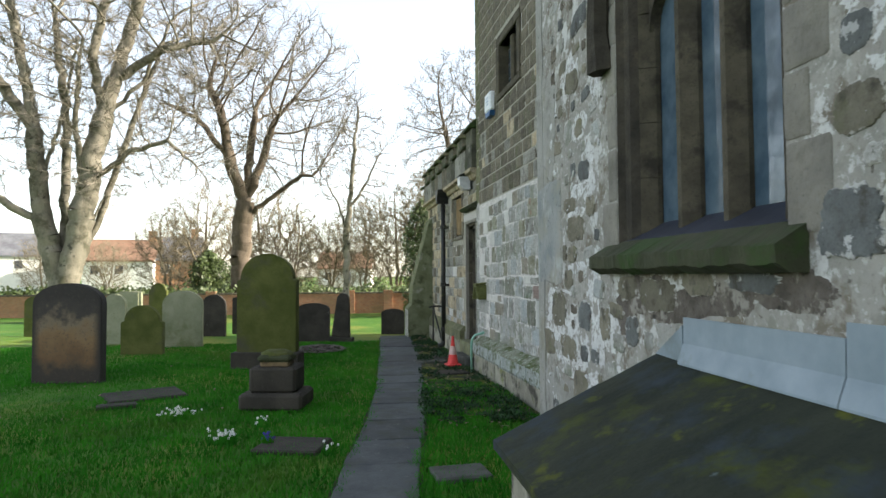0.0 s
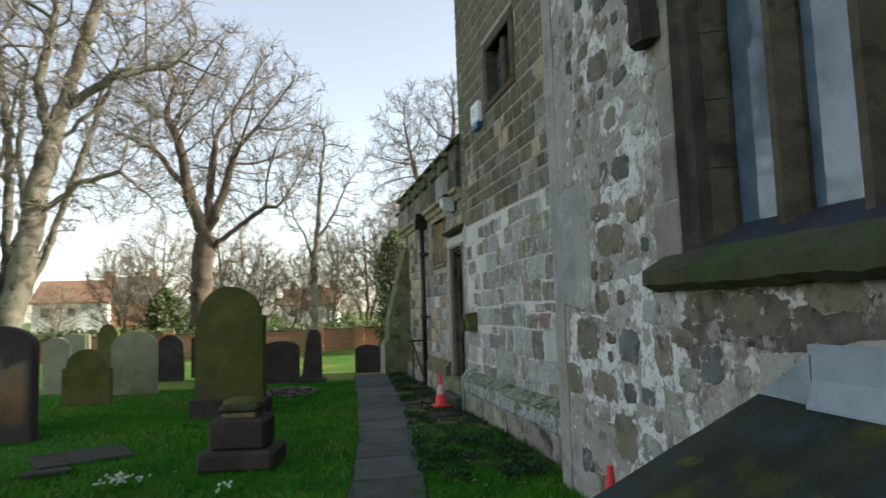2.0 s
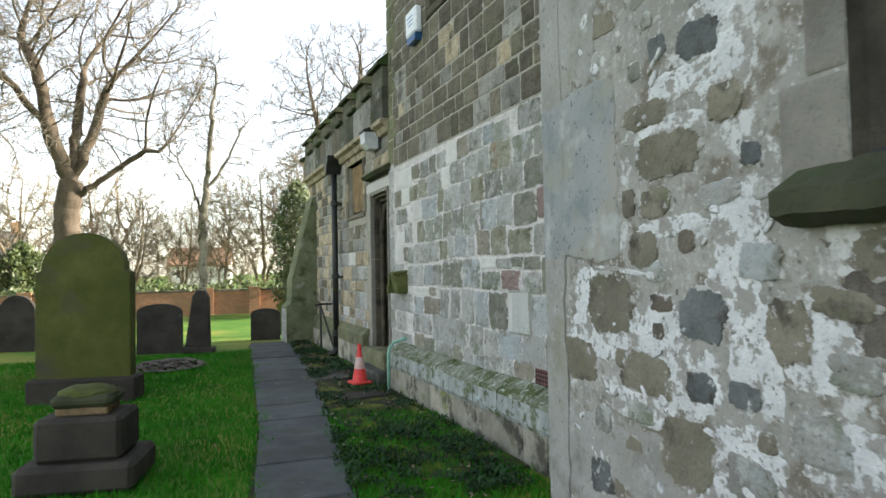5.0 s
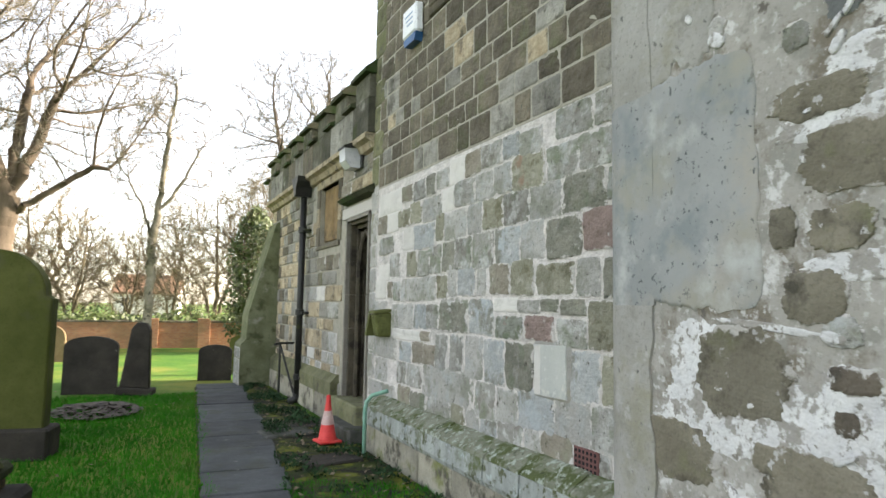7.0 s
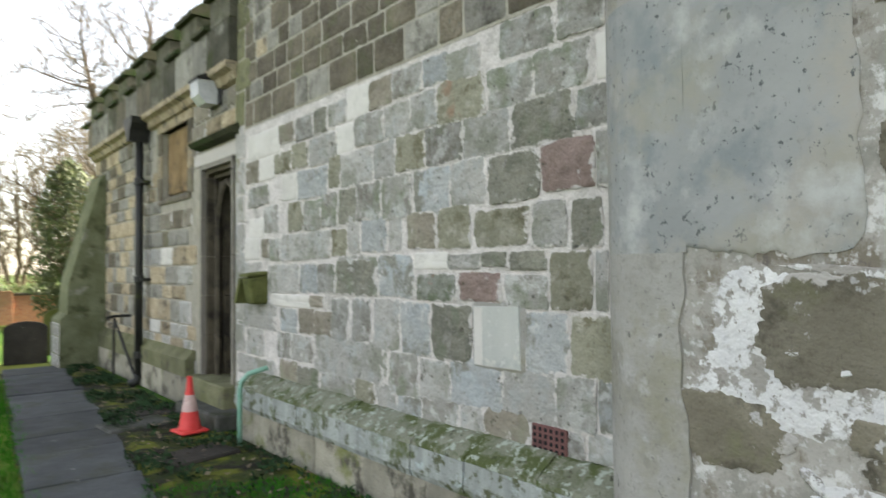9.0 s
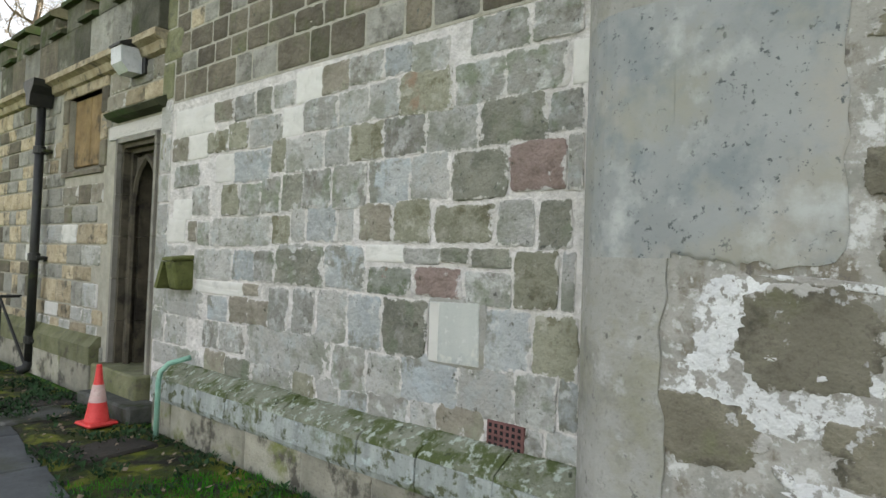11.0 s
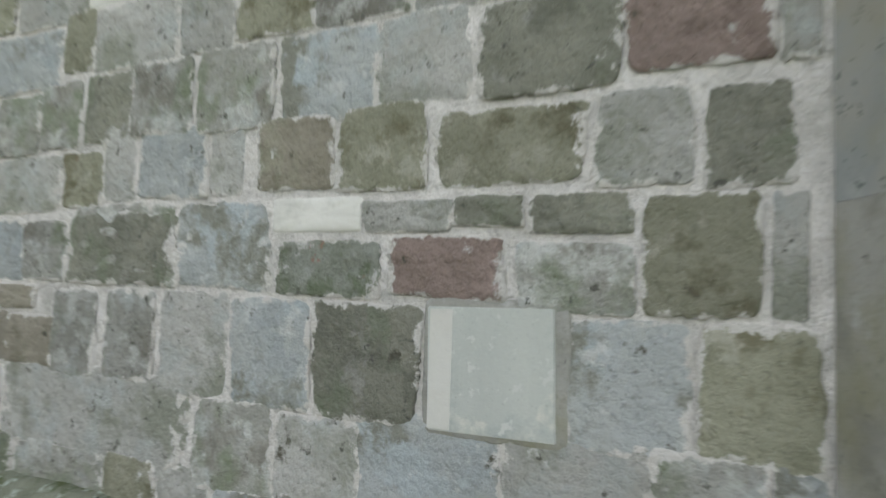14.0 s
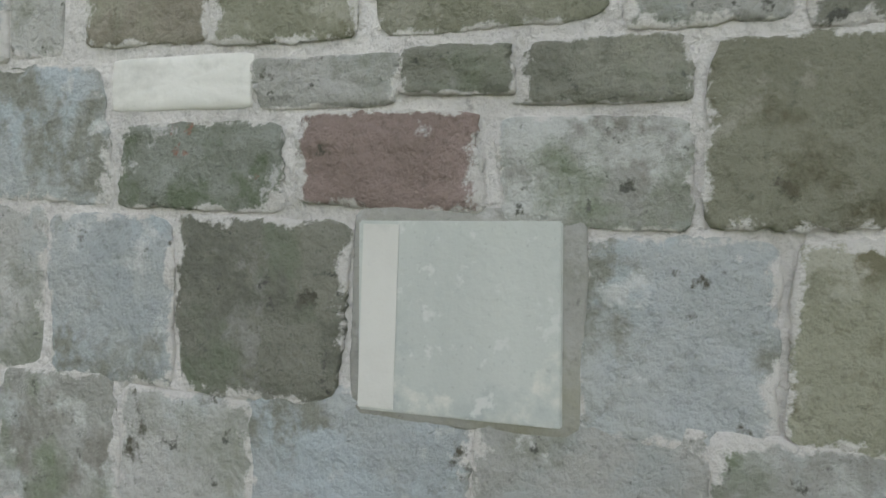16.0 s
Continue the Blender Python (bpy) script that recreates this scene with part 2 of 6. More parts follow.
# near-black stone with brown patches, for window jambs and hood mould
DARK_MOULDED = surface("dark_moulded_stone", (0.026, 0.023, 0.018), (0.065, 0.056, 0.042), 4, 50, layers=[((0.11, 0.085, 0.055), 2.5, 0.57, 0.72, 2)])
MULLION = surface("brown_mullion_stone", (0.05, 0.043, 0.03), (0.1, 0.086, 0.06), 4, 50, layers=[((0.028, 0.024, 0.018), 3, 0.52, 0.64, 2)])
MOSSY = surface("mossy_stone", (0.14, 0.15, 0.1), (0.22, 0.23, 0.175), 7, 60, relief=0.9, dist=0.02, layers=[((0.07, 0.09, 0.03), 6, 0.49, 0.58, 2), ((0.33, 0.37, 0.31), 18, 0.55, 0.61, 5), ((0.035, 0.04, 0.022), 10, 0.6, 0.66, 8)])
PLINTH_FACE = surface("streaked_plinth_stone", (0.22, 0.24, 0.225), (0.36, 0.385, 0.36), 9, 50, stretch=(1, 1, 0.15), layers=[((0.09, 0.1, 0.055), 12, 0.53, 0.6, 4), ((0.4, 0.46, 0.45), 9, 0.58, 0.66, 8), ((0.1, 0.12, 0.05), 3.5, 0.55, 0.66, 12)])
BASE_STONE = surface("damp_base_stone", (0.22, 0.21, 0.165), (0.33, 0.31, 0.25), 4, 50, layers=[((0.075, 0.07, 0.055), 3.5, 0.51, 0.6, 2), ((0.14, 0.155, 0.055), 3, 0.56, 0.68, 8)], vary=0.25)
# moss streaks; the blue-grey layers paint the roof's sheen
SLATE = surface("mossy_felt_with_sheen", (0.017, 0.022, 0.016), (0.034, 0.039, 0.026), 2.5, 50, rough=0.8, spec=0.15, relief=0.5, stretch=(0.4, 1.6, 1),
                layers=[((0.05, 0.06, 0.012), 2.6, 0.52, 0.66, 3), ((0.03, 0.04, 0.046), 2.4, 0.53, 0.66, 5), ((0.08, 0.088, 0.014), 3.4, 0.6, 0.7, 9), ((0.11, 0.14, 0.14), 5, 0.68, 0.72, 15)])
LEAD = surface("dull_lead_flashing", (0.17, 0.215, 0.25), (0.25, 0.3, 0.34), 2.5, 30, rough=0.5, relief=0.1, speck=0.72, layers=[((0.12, 0.14, 0.12), 2.2, 0.56, 0.75, 2)])
SILL = surface("mossy_sill_stone", (0.03, 0.035, 0.016), (0.06, 0.062, 0.036), 3, 50, relief=0.7, layers=[((0.028, 0.055, 0.012), 2.4, 0.48, 0.6, 2)])
SLATE_BED = surface("dark_slate_sill", (0.018, 0.021, 0.03), (0.035, 0.04, 0.055), 3, 40, rough=0.5, relief=0.2)
FLAG = surface("worn_york_flag", (0.047, 0.052, 0.053), (0.086, 0.092, 0.093), 3, 40, rough=0.75, relief=0.35, layers=[((0.05, 0.055, 0.035), 2.2, 0.52, 0.7, 2), ((0.19, 0.19, 0.18), 7, 0.64, 0.72, 5)], vary=0.22)
SOIL = surface("mossy_soil", (0.012, 0.011, 0.008), (0.026, 0.023, 0.013), 3, 40, relief=1.0, dist=0.03, layers=[((0.035, 0.05, 0.006), 3.2, 0.47, 0.57, 2), ((0.12, 0.135, 0.012), 3.5, 0.5, 0.6, 14), ((0.02, 0.04, 0.012), 5, 0.55, 0.68, 9)])
# yellow layer puts the sunlit tone of the far lawn into the colour
GRASS = surface("sun_yellowed_grass", (0.034, 0.115, 0.005), (0.068, 0.155, 0.01), 1.2, 60, relief=1.0, dist=0.03, layers=[((0.16, 0.18, 0.025), 0.35, 0.46, 0.62, 2), ((0.05, 0.06, 0.014), 3, 0.64, 0.78, 4)])
BLADE = surface("grass_blade", (0.014, 0.135, 0.003), (0.036, 0.225, 0.007), 2, 40, relief=0, layers=[((0.07, 0.14, 0.015), 0.6, 0.54, 0.72, 2)])
WEED = surface("dark_weed_leaf", (0.011, 0.034, 0.011), (0.028, 0.068, 0.022), 4, 40, relief=0)
DEAD_LEAF = surface("dead_leaf", (0.14, 0.105, 0.065), (0.26, 0.21, 0.15), 9, 60, relief=0)
GREEN_LEAF = surface("dark_evergreen_leaf", (0.045, 0.07, 0.02), (0.095, 0.125, 0.04), 3, 40, rough=0.5, relief=0)
BARK = surface("pale_sycamore_bark", (0.14, 0.125, 0.095), (0.25, 0.225, 0.175), 2.2, 25, relief=0.7, dist=0.03, stretch=(1, 1, 0.4), layers=[((0.075, 0.07, 0.045), 1.6, 0.5, 0.62, 3), ((0.05, 0.045, 0.035), 5, 0.6, 0.66, 9)])
BARK_DARK = surface("dark_bark", (0.075, 0.058, 0.04), (0.15, 0.115, 0.085), 2.2, 25, relief=0.7, dist=0.03, stretch=(1, 1, 0.4))
TWIG = surface("brown_twig", (0.13, 0.115, 0.09), (0.22, 0.19, 0.15), 2, 30, relief=0)
TWIG_WARM = surface("tan_twig", (0.15, 0.122, 0.08), (0.24, 0.2, 0.135), 2, 30, relief=0)
IRON = surface("black_painted_iron", (0.012, 0.012, 0.012), (0.025, 0.026, 0.022), 8, 60, rough=0.45, relief=0.2, layers=[((0.05, 0.06, 0.015), 3, 0.6, 0.72, 2)])
CONE_RED = surface("faded_red_plastic", (0.6, 0.035, 0.035), (0.68, 0.07, 0.06), 8, 60, rough=0.5, relief=0.1)
CONE_WHITE = surface("scuffed_pink_white_sleeve", (0.46, 0.29, 0.265), (0.55, 0.41, 0.38), 12, 60, rough=0.4, relief=0.1)
GREEN_PIPE = surface("pale_green_painted_pipe", (0.16, 0.34, 0.26), (0.24, 0.42, 0.33), 12, 60, rough=0.5, relief=0.2)
DIFFUSER = surface("greyed_clear_diffuser", (0.42, 0.43, 0.44), (0.55, 0.56, 0.57), 5, 40, rough=0.2, relief=0)
WHITE_BOX = surface("white_plastic_box", (0.75, 0.77, 0.8), (0.82, 0.83, 0.85), 5, 40, rough=0.35, relief=0)
BLUE_BOX = surface("blue_plastic_base", (0.03, 0.1, 0.25), (0.04, 0.13, 0.3), 5, 40, rough=0.35, relief=0)
PRINT = surface("grey_blue_print", (0.25, 0.35, 0.5), (0.3, 0.4, 0.55), 5, 40, rough=0.5, relief=0)
DOOR_PAINT = surface("lilac_grey_door_paint", (0.27, 0.25, 0.3), (0.33, 0.31, 0.36), 6, 40, rough=0.5, relief=0.2)
DOORWAY_DARK = surface("dark_doorway_board", (0.05, 0.04, 0.03), (0.09, 0.07, 0.05), 4, 40, stretch=(1, 1, 0.1), relief=0.3)
GRILLE = surface("maroon_air_brick", (0.1, 0.048, 0.046), (0.155, 0.074, 0.068), 9, 60, relief=0.3)
HOLE = surface("dark_inside", (0.008, 0.008, 0.008), (0.012, 0.012, 0.012), 5, 40, relief=0)
HS_GREEN = surface("mossy_headstone", (0.062, 0.073, 0.014), (0.105, 0.112, 0.03), 2.5, 50, layers=[((0.07, 0.065, 0.045), 1.5, 0.5, 0.7, 3)])
HS_DARK = surface("blackened_headstone", (0.028, 0.025, 0.02), (0.058, 0.05, 0.04), 2.5, 50, layers=[((0.3, 0.29, 0.26), 9, 0.68, 0.74, 3)])
HS_PALE = surface("pale_lichened_headstone", (0.2, 0.21, 0.13), (0.28, 0.28, 0.19), 2.5, 50, layers=[((0.13, 0.15, 0.06), 2, 0.54, 0.7, 3)])
HS_TAN = surface("tan_worn_face", (0.17, 0.115, 0.06), (0.25, 0.18, 0.1), 2.5, 50, layers=[((0.06, 0.05, 0.04), 2.2, 0.52, 0.68, 3)])
WHITE_WALL = surface("cream_house_paint", (0.68, 0.66, 0.6), (0.76, 0.74, 0.68), 0.6, 10, relief=0.1)
ROOF_TILE = surface("brown_clay_roof", (0.2, 0.11, 0.07), (0.29, 0.17, 0.11), 1.2, 12, relief=0.3)
ROOF_SLATE = surface("grey_slate_roof", (0.1, 0.1, 0.11), (0.16, 0.16, 0.17), 1.2, 12, relief=0.3)
HOUSE_BRICK = surface("orange_brick_gable", (0.33, 0.17, 0.09), (0.42, 0.24, 0.14), 1.5, 20, relief=0.2)
PETAL_WHITE = surface("white_petal", (0.75, 0.76, 0.72), (0.82, 0.82, 0.8), 9, 60, relief=0)
PETAL_BLUE = surface("violet_petal", (0.06, 0.05, 0.3), (0.1, 0.08, 0.42), 9, 60, relief=0)
WINDOW_DARK = surface("dark_pane", (0.03, 0.035, 0.045), (0.05, 0.055, 0.065), 3, 20, rough=0.1, relief=0)


def brick_material():
    m, nt, p = nodes_of("old_red_brick")
    g = nt.nodes.new("ShaderNodeNewGeometry")
    mp = nt.nodes.new("ShaderNodeMapping")
    mp.inputs["Rotation"].default_value = (radians(90), 0, 0)
    t = nt.nodes.new("ShaderNodeTexBrick")
    t.inputs["Scale"].default_value = 4.4
    t.inputs["Color1"].default_value, t.inputs["Color2"].default_value = (0.3, 0.13, 0.07, 1), (0.4, 0.2, 0.1, 1)
    t.inputs["Mortar"].default_value = (0.3, 0.25, 0.18, 1)
    t.inputs["Mortar Size"].default_value = 0.012
    nt.links.new(g.outputs["Position"], mp.inputs["Vector"])
    nt.links.new(mp.outputs["Vector"], t.inputs["Vector"])
    col = mix(nt, noise_fac(nt, 1.2, lo=0.45, hi=0.75), t.outputs["Color"], (0.2, 0.14, 0.07))
    nt.links.new(col, p.inputs["Base Color"])
    p.inputs["Roughness"].default_value = 0.9
    return m


def glass_material():
    m, nt, p = nodes_of("leaded_window_glass")
    col = mix(nt, noise_fac(nt, 4), (0.04, 0.07, 0.1), (0.09, 0.13, 0.165))
    nt.links.new(col, p.inputs["Base Color"])
    p.inputs["Roughness"].default_value, p.inputs["IOR"].default_value = 0.06, 1.75
    p.inputs["Specular IOR Level"].default_value = 0.5
    bump(nt, p, noise_fac(nt, 3, 2, lo=0, hi=1), 0.15, 0.02)
    return m


BRICK, GLASS = brick_material(), glass_material()


def worn_headstone():
    """Blackened stone whose middle has weathered to tan."""
    m, nt, p = nodes_of("blackened_and_tan_headstone")
    g = nt.nodes.new("ShaderNodeNewGeometry")
    s = nt.nodes.new("ShaderNodeSeparateXYZ")
    nt.links.new(g.outputs["Position"], s.inputs[0])
    add = nt.nodes.new("ShaderNodeMath")
    add.operation = "ADD"
    nt.links.new(s.outputs["Z"], add.inputs[0])
    nt.links.new(noise_fac(nt, 3.0, lo=0.2, hi=1.2), add.inputs[1])
    ramp = nt.nodes.new("ShaderNodeValToRGB")
    r = nt.nodes.new("ShaderNodeMapRange")
    r.inputs["From Min"].default_value, r.inputs["From Max"].default_value = 0.0, 1.8
    nt.links.new(add.outputs[0], r.inputs["Value"])
    nt.links.new(r.outputs["Result"], ramp.inputs["Fac"])
    e = ramp.color_ramp.elements
    e[0].position, e[0].color = 0.2, (0.04, 0.032, 0.025, 1)
    e[1].position, e[1].color = 0.85, (0.035, 0.03, 0.026, 1)
    for pos, c in ((0.34, (0.13, 0.075, 0.035, 1)), (0.52, (0.2, 0.125, 0.06, 1)), (0.64, (0.17, 0.13, 0.085, 1)), (0.72, (0.05, 0.042, 0.036, 1))):
        n = e.new(pos)
        n.color = c
    col = mix(nt, noise_fac(nt, 30, 5, lo=0.55, hi=0.75), ramp.outputs["Color"], (0.07, 0.055, 0.04))
    tc = nt.nodes.new("ShaderNodeTexCoord")
    sx = nt.nodes.new("ShaderNodeSeparateXYZ")
    ab, edge = nt.nodes.new("ShaderNodeMath"), nt.nodes.new("ShaderNodeMapRange")
    ab.operation = "ABSOLUTE"
    edge.inputs["From Min"].default_value, edge.inputs["From Max"].default_value = 0.39, 0.5
    nt.links.new(tc.outputs["Object"], sx.inputs[0])
    nt.links.new(sx.outputs["X"], ab.inputs[0])
    nt.links.new(ab.outputs[0], edge.inputs["Value"])
    col = mix(nt, edge.outputs["Result"], col, (0.03, 0.026, 0.022))
    nt.links.new(col, p.inputs["Base Color"])
    p.inputs["Roughness"].default_value = 0.9
    bump(nt, p, noise_fac(nt, 20, lo=0, hi=1), 0.6, 0.02)
    return m


HS_WORN = worn_headstone()

BUTTRESS_STONE = surface("green_stained_buttress_stone", (0.1, 0.112, 0.055), (0.175, 0.185, 0.11), 3, 50, layers=[((0.06, 0.07, 0.03), 4, 0.53, 0.64, 3), ((0.24, 0.24, 0.19), 3.5, 0.58, 0.68, 8)])
BRACKET_MOSS = surface("bright_moss_on_stone", (0.07, 0.08, 0.02), (0.13, 0.14, 0.05), 5, 50, relief=0.9, layers=[((0.035, 0.04, 0.014), 7, 0.55, 0.66, 3)])
STEP_STONE = surface("damp_dark_step_stone", (0.05, 0.052, 0.045), (0.095, 0.095, 0.085), 4, 40, rough=0.8, relief=0.5, layers=[((0.03, 0.04, 0.016), 4, 0.52, 0.64, 2)])
OCHRE_INFILL = surface("ochre_infill_stone", (0.16, 0.105, 0.05), (0.26, 0.18, 0.09), 4, 50, layers=[((0.06, 0.05, 0.035), 3, 0.52, 0.66, 2)])
CHIPPINGS = surface("grey_leaf_litter", (0.07, 0.06, 0.048), (0.17, 0.15, 0.125), 9, 60, relief=0)


# ---- mesh helpers ----
def part(name, bm, material, parent=None, label="", m=None, smooth=False):
    """Links a bmesh as one mesh object, under a thing if one is given."""
    me = bpy.data.meshes.new(name)
    bm.to_mesh(me)
    bm.free()
    me.materials.append(material)
    if smooth:
        me.polygons.foreach_set("use_smooth", [True] * len(me.polygons))
    ob = new(name, me)
    if m is not None:
        ob.matrix_basis = m
    if parent is not None:
        ob.parent = parent
    if label:
        ob["label"] = label
    return ob


def empty(name, m=None):
    ob = new(name)
    if m is not None:
        ob.matrix_basis = m
    return ob


def box(bm, x0, x1, y0, y1, z0, z1, bevel=0.0):
    vs = [bm.verts.new((x, y, z)) for x in (x0, x1) for y in (y0, y1) for z in (z0, z1)]
    fs = [bm.faces.new([vs[i] for i in q]) for q in ((0, 1, 3, 2), (4, 6, 7, 5), (0, 4, 5, 1), (2, 3, 7, 6), (0, 2, 6, 4), (1, 5, 7, 3))]
    if bevel:
        bmesh.ops.bevel(bm, geom=list({e for f in fs for e in f.edges}), offset=bevel, segments=1, affect="EDGES", profile=0.6)
    return bm


def boxm(*a, bevel=0.0):
    return box(bmesh.new(), *a, bevel=bevel)


def prism(bm, pts, axis, a, b):
    """Extrudes a polygon. axis 'x': pts are (y, z); 'y': pts are (x, z); 'z': pts are (x, y)."""
    put = {"x": lambda p, c: (c, p[0], p[1]), "y": lambda p, c: (p[0], c, p[1]), "z": lambda p, c: (p[0], p[1], c)}[axis]
    v0 = [bm.verts.new(put(p, a)) for p in pts]
    v1 = [bm.verts.new(put(p, b)) for p in pts]
    n = len(pts)
    bm.faces.new(v0)
    bm.faces.new(v1[::-1])
    for i in range(n):
        bm.faces.new((v0[i], v0[(i + 1) % n], v1[(i + 1) % n], v1[i]))
    bmesh.ops.recalc_face_normals(bm, faces=bm.faces)
    return bm


def tube(bm, pts, radii, sides=8):
    """A round rod through points."""
    rings = []
    pts = [Vector(p) for p in pts]
    for i, p in enumerate(pts):
        d = (pts[min(i + 1, len(pts) - 1)] - pts[max(i - 1, 0)]).normalized()
        a = d.orthogonal().normalized()
        if i and rings:
            a = (prev - d * prev.dot(d)).normalized()
        prev = a
        c = d.cross(a)
        r = radii[i] if isinstance(radii, (list, tuple)) else radii
        rings.append([bm.verts.new(p + (a * math.cos(2 * math.pi * k / sides) + c * math.sin(2 * math.pi * k / sides)) * r) for k in range(sides)])
    for q, w in zip(rings, rings[1:]):
        for k in range(sides):
            bm.faces.new((q[k], q[(k + 1) % sides], w[(k + 1) % sides], w[k]))
    bm.faces.new(rings[0][::-1])
    bm.faces.new(rings[-1])
    return bm


def lathe(bm, prof, sides=20):
    """Turns a profile of (radius, z) round z."""
    rings = [[bm.verts.new((r * math.cos(2 * math.pi * k / sides), r * math.sin(2 * math.pi * k / sides), z)) for k in range(sides)] for r, z in prof]
    for q, w in zip(rings, rings[1:]):
        for k in range(sides):
            bm.faces.new((q[k], q[(k + 1) % sides], w[(k + 1) % sides], w[k]))
    bm.faces.new(rings[0][::-1])
    bm.faces.new(rings[-1])
    return bm


def raw(name, verts, faces, material, parent=None, smooth=False):
    me = bpy.data.meshes.new(name)
    me.from_pydata(verts, [], faces)
    me.materials.append(material)
    if smooth:
        me.polygons.foreach_set("use_smooth", [True] * len(me.polygons))
    ob = new(name, me)
    if parent is not None:
        ob.parent = parent
    return ob


rng = random.Random(7)
STONES = {}


def flush_points(k):
    """A ragged flat-faced piece bedded flush in render, one unit wide and high."""
    n, shift = 128, Vector((k * 7.3, k * 3.1, 0))
    outline = []
    for i in range(n):
        a = 2 * math.pi * i / n
        c, s = math.cos(a), math.sin(a)
        rad = 0.5 / ((abs(c) ** 2.7 + abs(s) ** 2.7) ** (1 / 2.7))
        u = Vector((c, s, 0))
        rad *= 0.96 + 0.22 * noise.noise(u * 1.3 + shift) + 0.13 * noise.noise(u * 3.5 + shift) + 0.09 * noise.noise(u * 8 + shift) + 0.06 * noise.noise(u * 19 + shift) + 0.04 * noise.noise(u * 41 + shift)
        outline.append((c * rad, s * rad))
    verts = [(0.5, y, z) for y, z in outline] + [(-0.38, y, z) for y, z in outline] + [(-0.5, y * 0.97, z * 0.97) for y, z in outline]
    verts += [(-0.5 + 0.015 * noise.noise(Vector((y * 4, z * 4, k))), y * 0.6, z * 0.6) for y, z in outline] + [(-0.5, 0, 0)]
    faces = [(a + i, a + (i + 1) % n, a + n + (i + 1) % n, a + n + i) for a in (0, n, 2 * n) for i in range(n)]
    faces += [(3 * n + i, 3 * n + (i + 1) % n, 4 * n) for i in range(n)]
    return verts, faces


def stone_points(kind, k):
    """Rings of one dressed ('b'), worn ('c') or rubble ('r') stone, one unit wide and high, its face towards -x."""
    if kind == "f":
        return flush_points(k)
    r = random.Random(k * 31 + {"b": 1, "c": 2, "r": 3}[kind])
    n = 96
    soft, wave, rag = {"b": (22.0, 0.018, 0.012), "c": (r.uniform(7.5, 16), 0.05, 0.034), "r": (3.6, 0.07, 0.03)}[kind]
    skew, taper, shift = r.uniform(-0.05, 0.05), r.uniform(-0.08, 0.08), Vector((k * 5.1, k * 2.3, soft))
    outline = []
    for i in range(n):
        a = 2 * math.pi * (i + 0.5) / n
        a -= 0.1 * math.sin(4 * a)
        c, s = math.cos(a), math.sin(a)
        u = Vector((c, s, 0))
        rad = 0.5 / ((abs(c) ** soft + abs(s) ** soft) ** (1 / soft))
        rad *= 0.985 + wave * noise.noise(u * 1.7 + shift) + 0.6 * wave * noise.noise(u * 4.1 + shift) + rag * noise.noise(u * 9 + shift) + rag * noise.noise(u * 23 + shift)
        y, z = c * rad, s * rad
        lean = 0 if kind == "b" else 1
        outline.append((y * (1 + lean * taper * z * 2) + lean * skew * z, z + lean * 0.5 * skew * y))
    n = len(outline)
    shrink = {"b": 0.97, "c": 0.965, "r": 0.88}[kind]
    verts = [(0.5, y, z) for y, z in outline] + [(-0.25 if kind == "r" else -0.38, y, z) for y, z in outline]
    dep = {"b": 0.06, "c": 0.13, "r": 0.15}[kind]
    for size, depth in ((shrink, -0.44), (0.86, -0.49), (0.62, -0.5), (0.34, -0.5)):
        verts += [(depth + dep * (noise.noise(Vector((y * size * 2.6, z * size * 2.6, k))) + 0.7 * noise.noise(Vector((y * size * 6.5, z * size * 6.5, k + 0.5)))), y * size, z * size) for y, z in outline]
    verts += [(-0.5, 0, 0)]
    faces = [(a + i, a + (i + 1) % n, a + n + (i + 1) % n, a + n + i) for a in range(0, 5 * n, n) for i in range(n)]
    faces += [(5 * n + i, 5 * n + (i + 1) % n, 6 * n) for i in range(n)]
    return verts, faces


def stone_mesh(kind, k, key):
    if (kind, k, key) not in STONES:
        v, f = stone_points(kind, k)
        me = bpy.data.meshes.new("stone")
        me.from_pydata(v, [], f)
        me.materials.append(key if not isinstance(key, str) else M[key])
        me.polygons.foreach_set("use_smooth", [True] * len(me.polygons))
        me.update()
        STONES[(kind, k, key)] = me
    return STONES[(kind, k, key)]


def stone(parent, kind, y, z, w, h, key, proud=0.012, x=0.0, name="stone", turn=0.0):
    """One stone on the wall plane x of its parent's frame, standing proud of it."""
    ob = new(name, stone_mesh(kind, rng.randrange(10), key))
    ob.matrix_basis = pose(x + 0.03 - proud, y, z, turn, 0, 0) @ Matrix.Diagonal((0.06, w, h, 1))
    ob.parent = parent
    return ob


def joined_stones(name, parent, items, key):
    """Many stones in one mesh: items of (kind, y, z, w, h, proud)."""
    verts, faces = [], []
    for kind, y, z, w, h, proud in items:
        v, f = stone_points(kind, rng.randrange(10))
        o = len(verts)
        verts += [(0.03 - proud + a * 0.06, y + b * w, z + c * h) for a, b, c in v]
        faces += [tuple(i + o for i in q) for q in f]
    ob = raw(name, verts, faces, M[key] if isinstance(key, str) else key, parent, True)
    return tagged(ob, kind="stuff")


GROUND = -0.1
TOWER = pose(2.22, 7.0, 0, 0, 0, 2.29)      # frame of the tower face: y along the wall, -x outwards


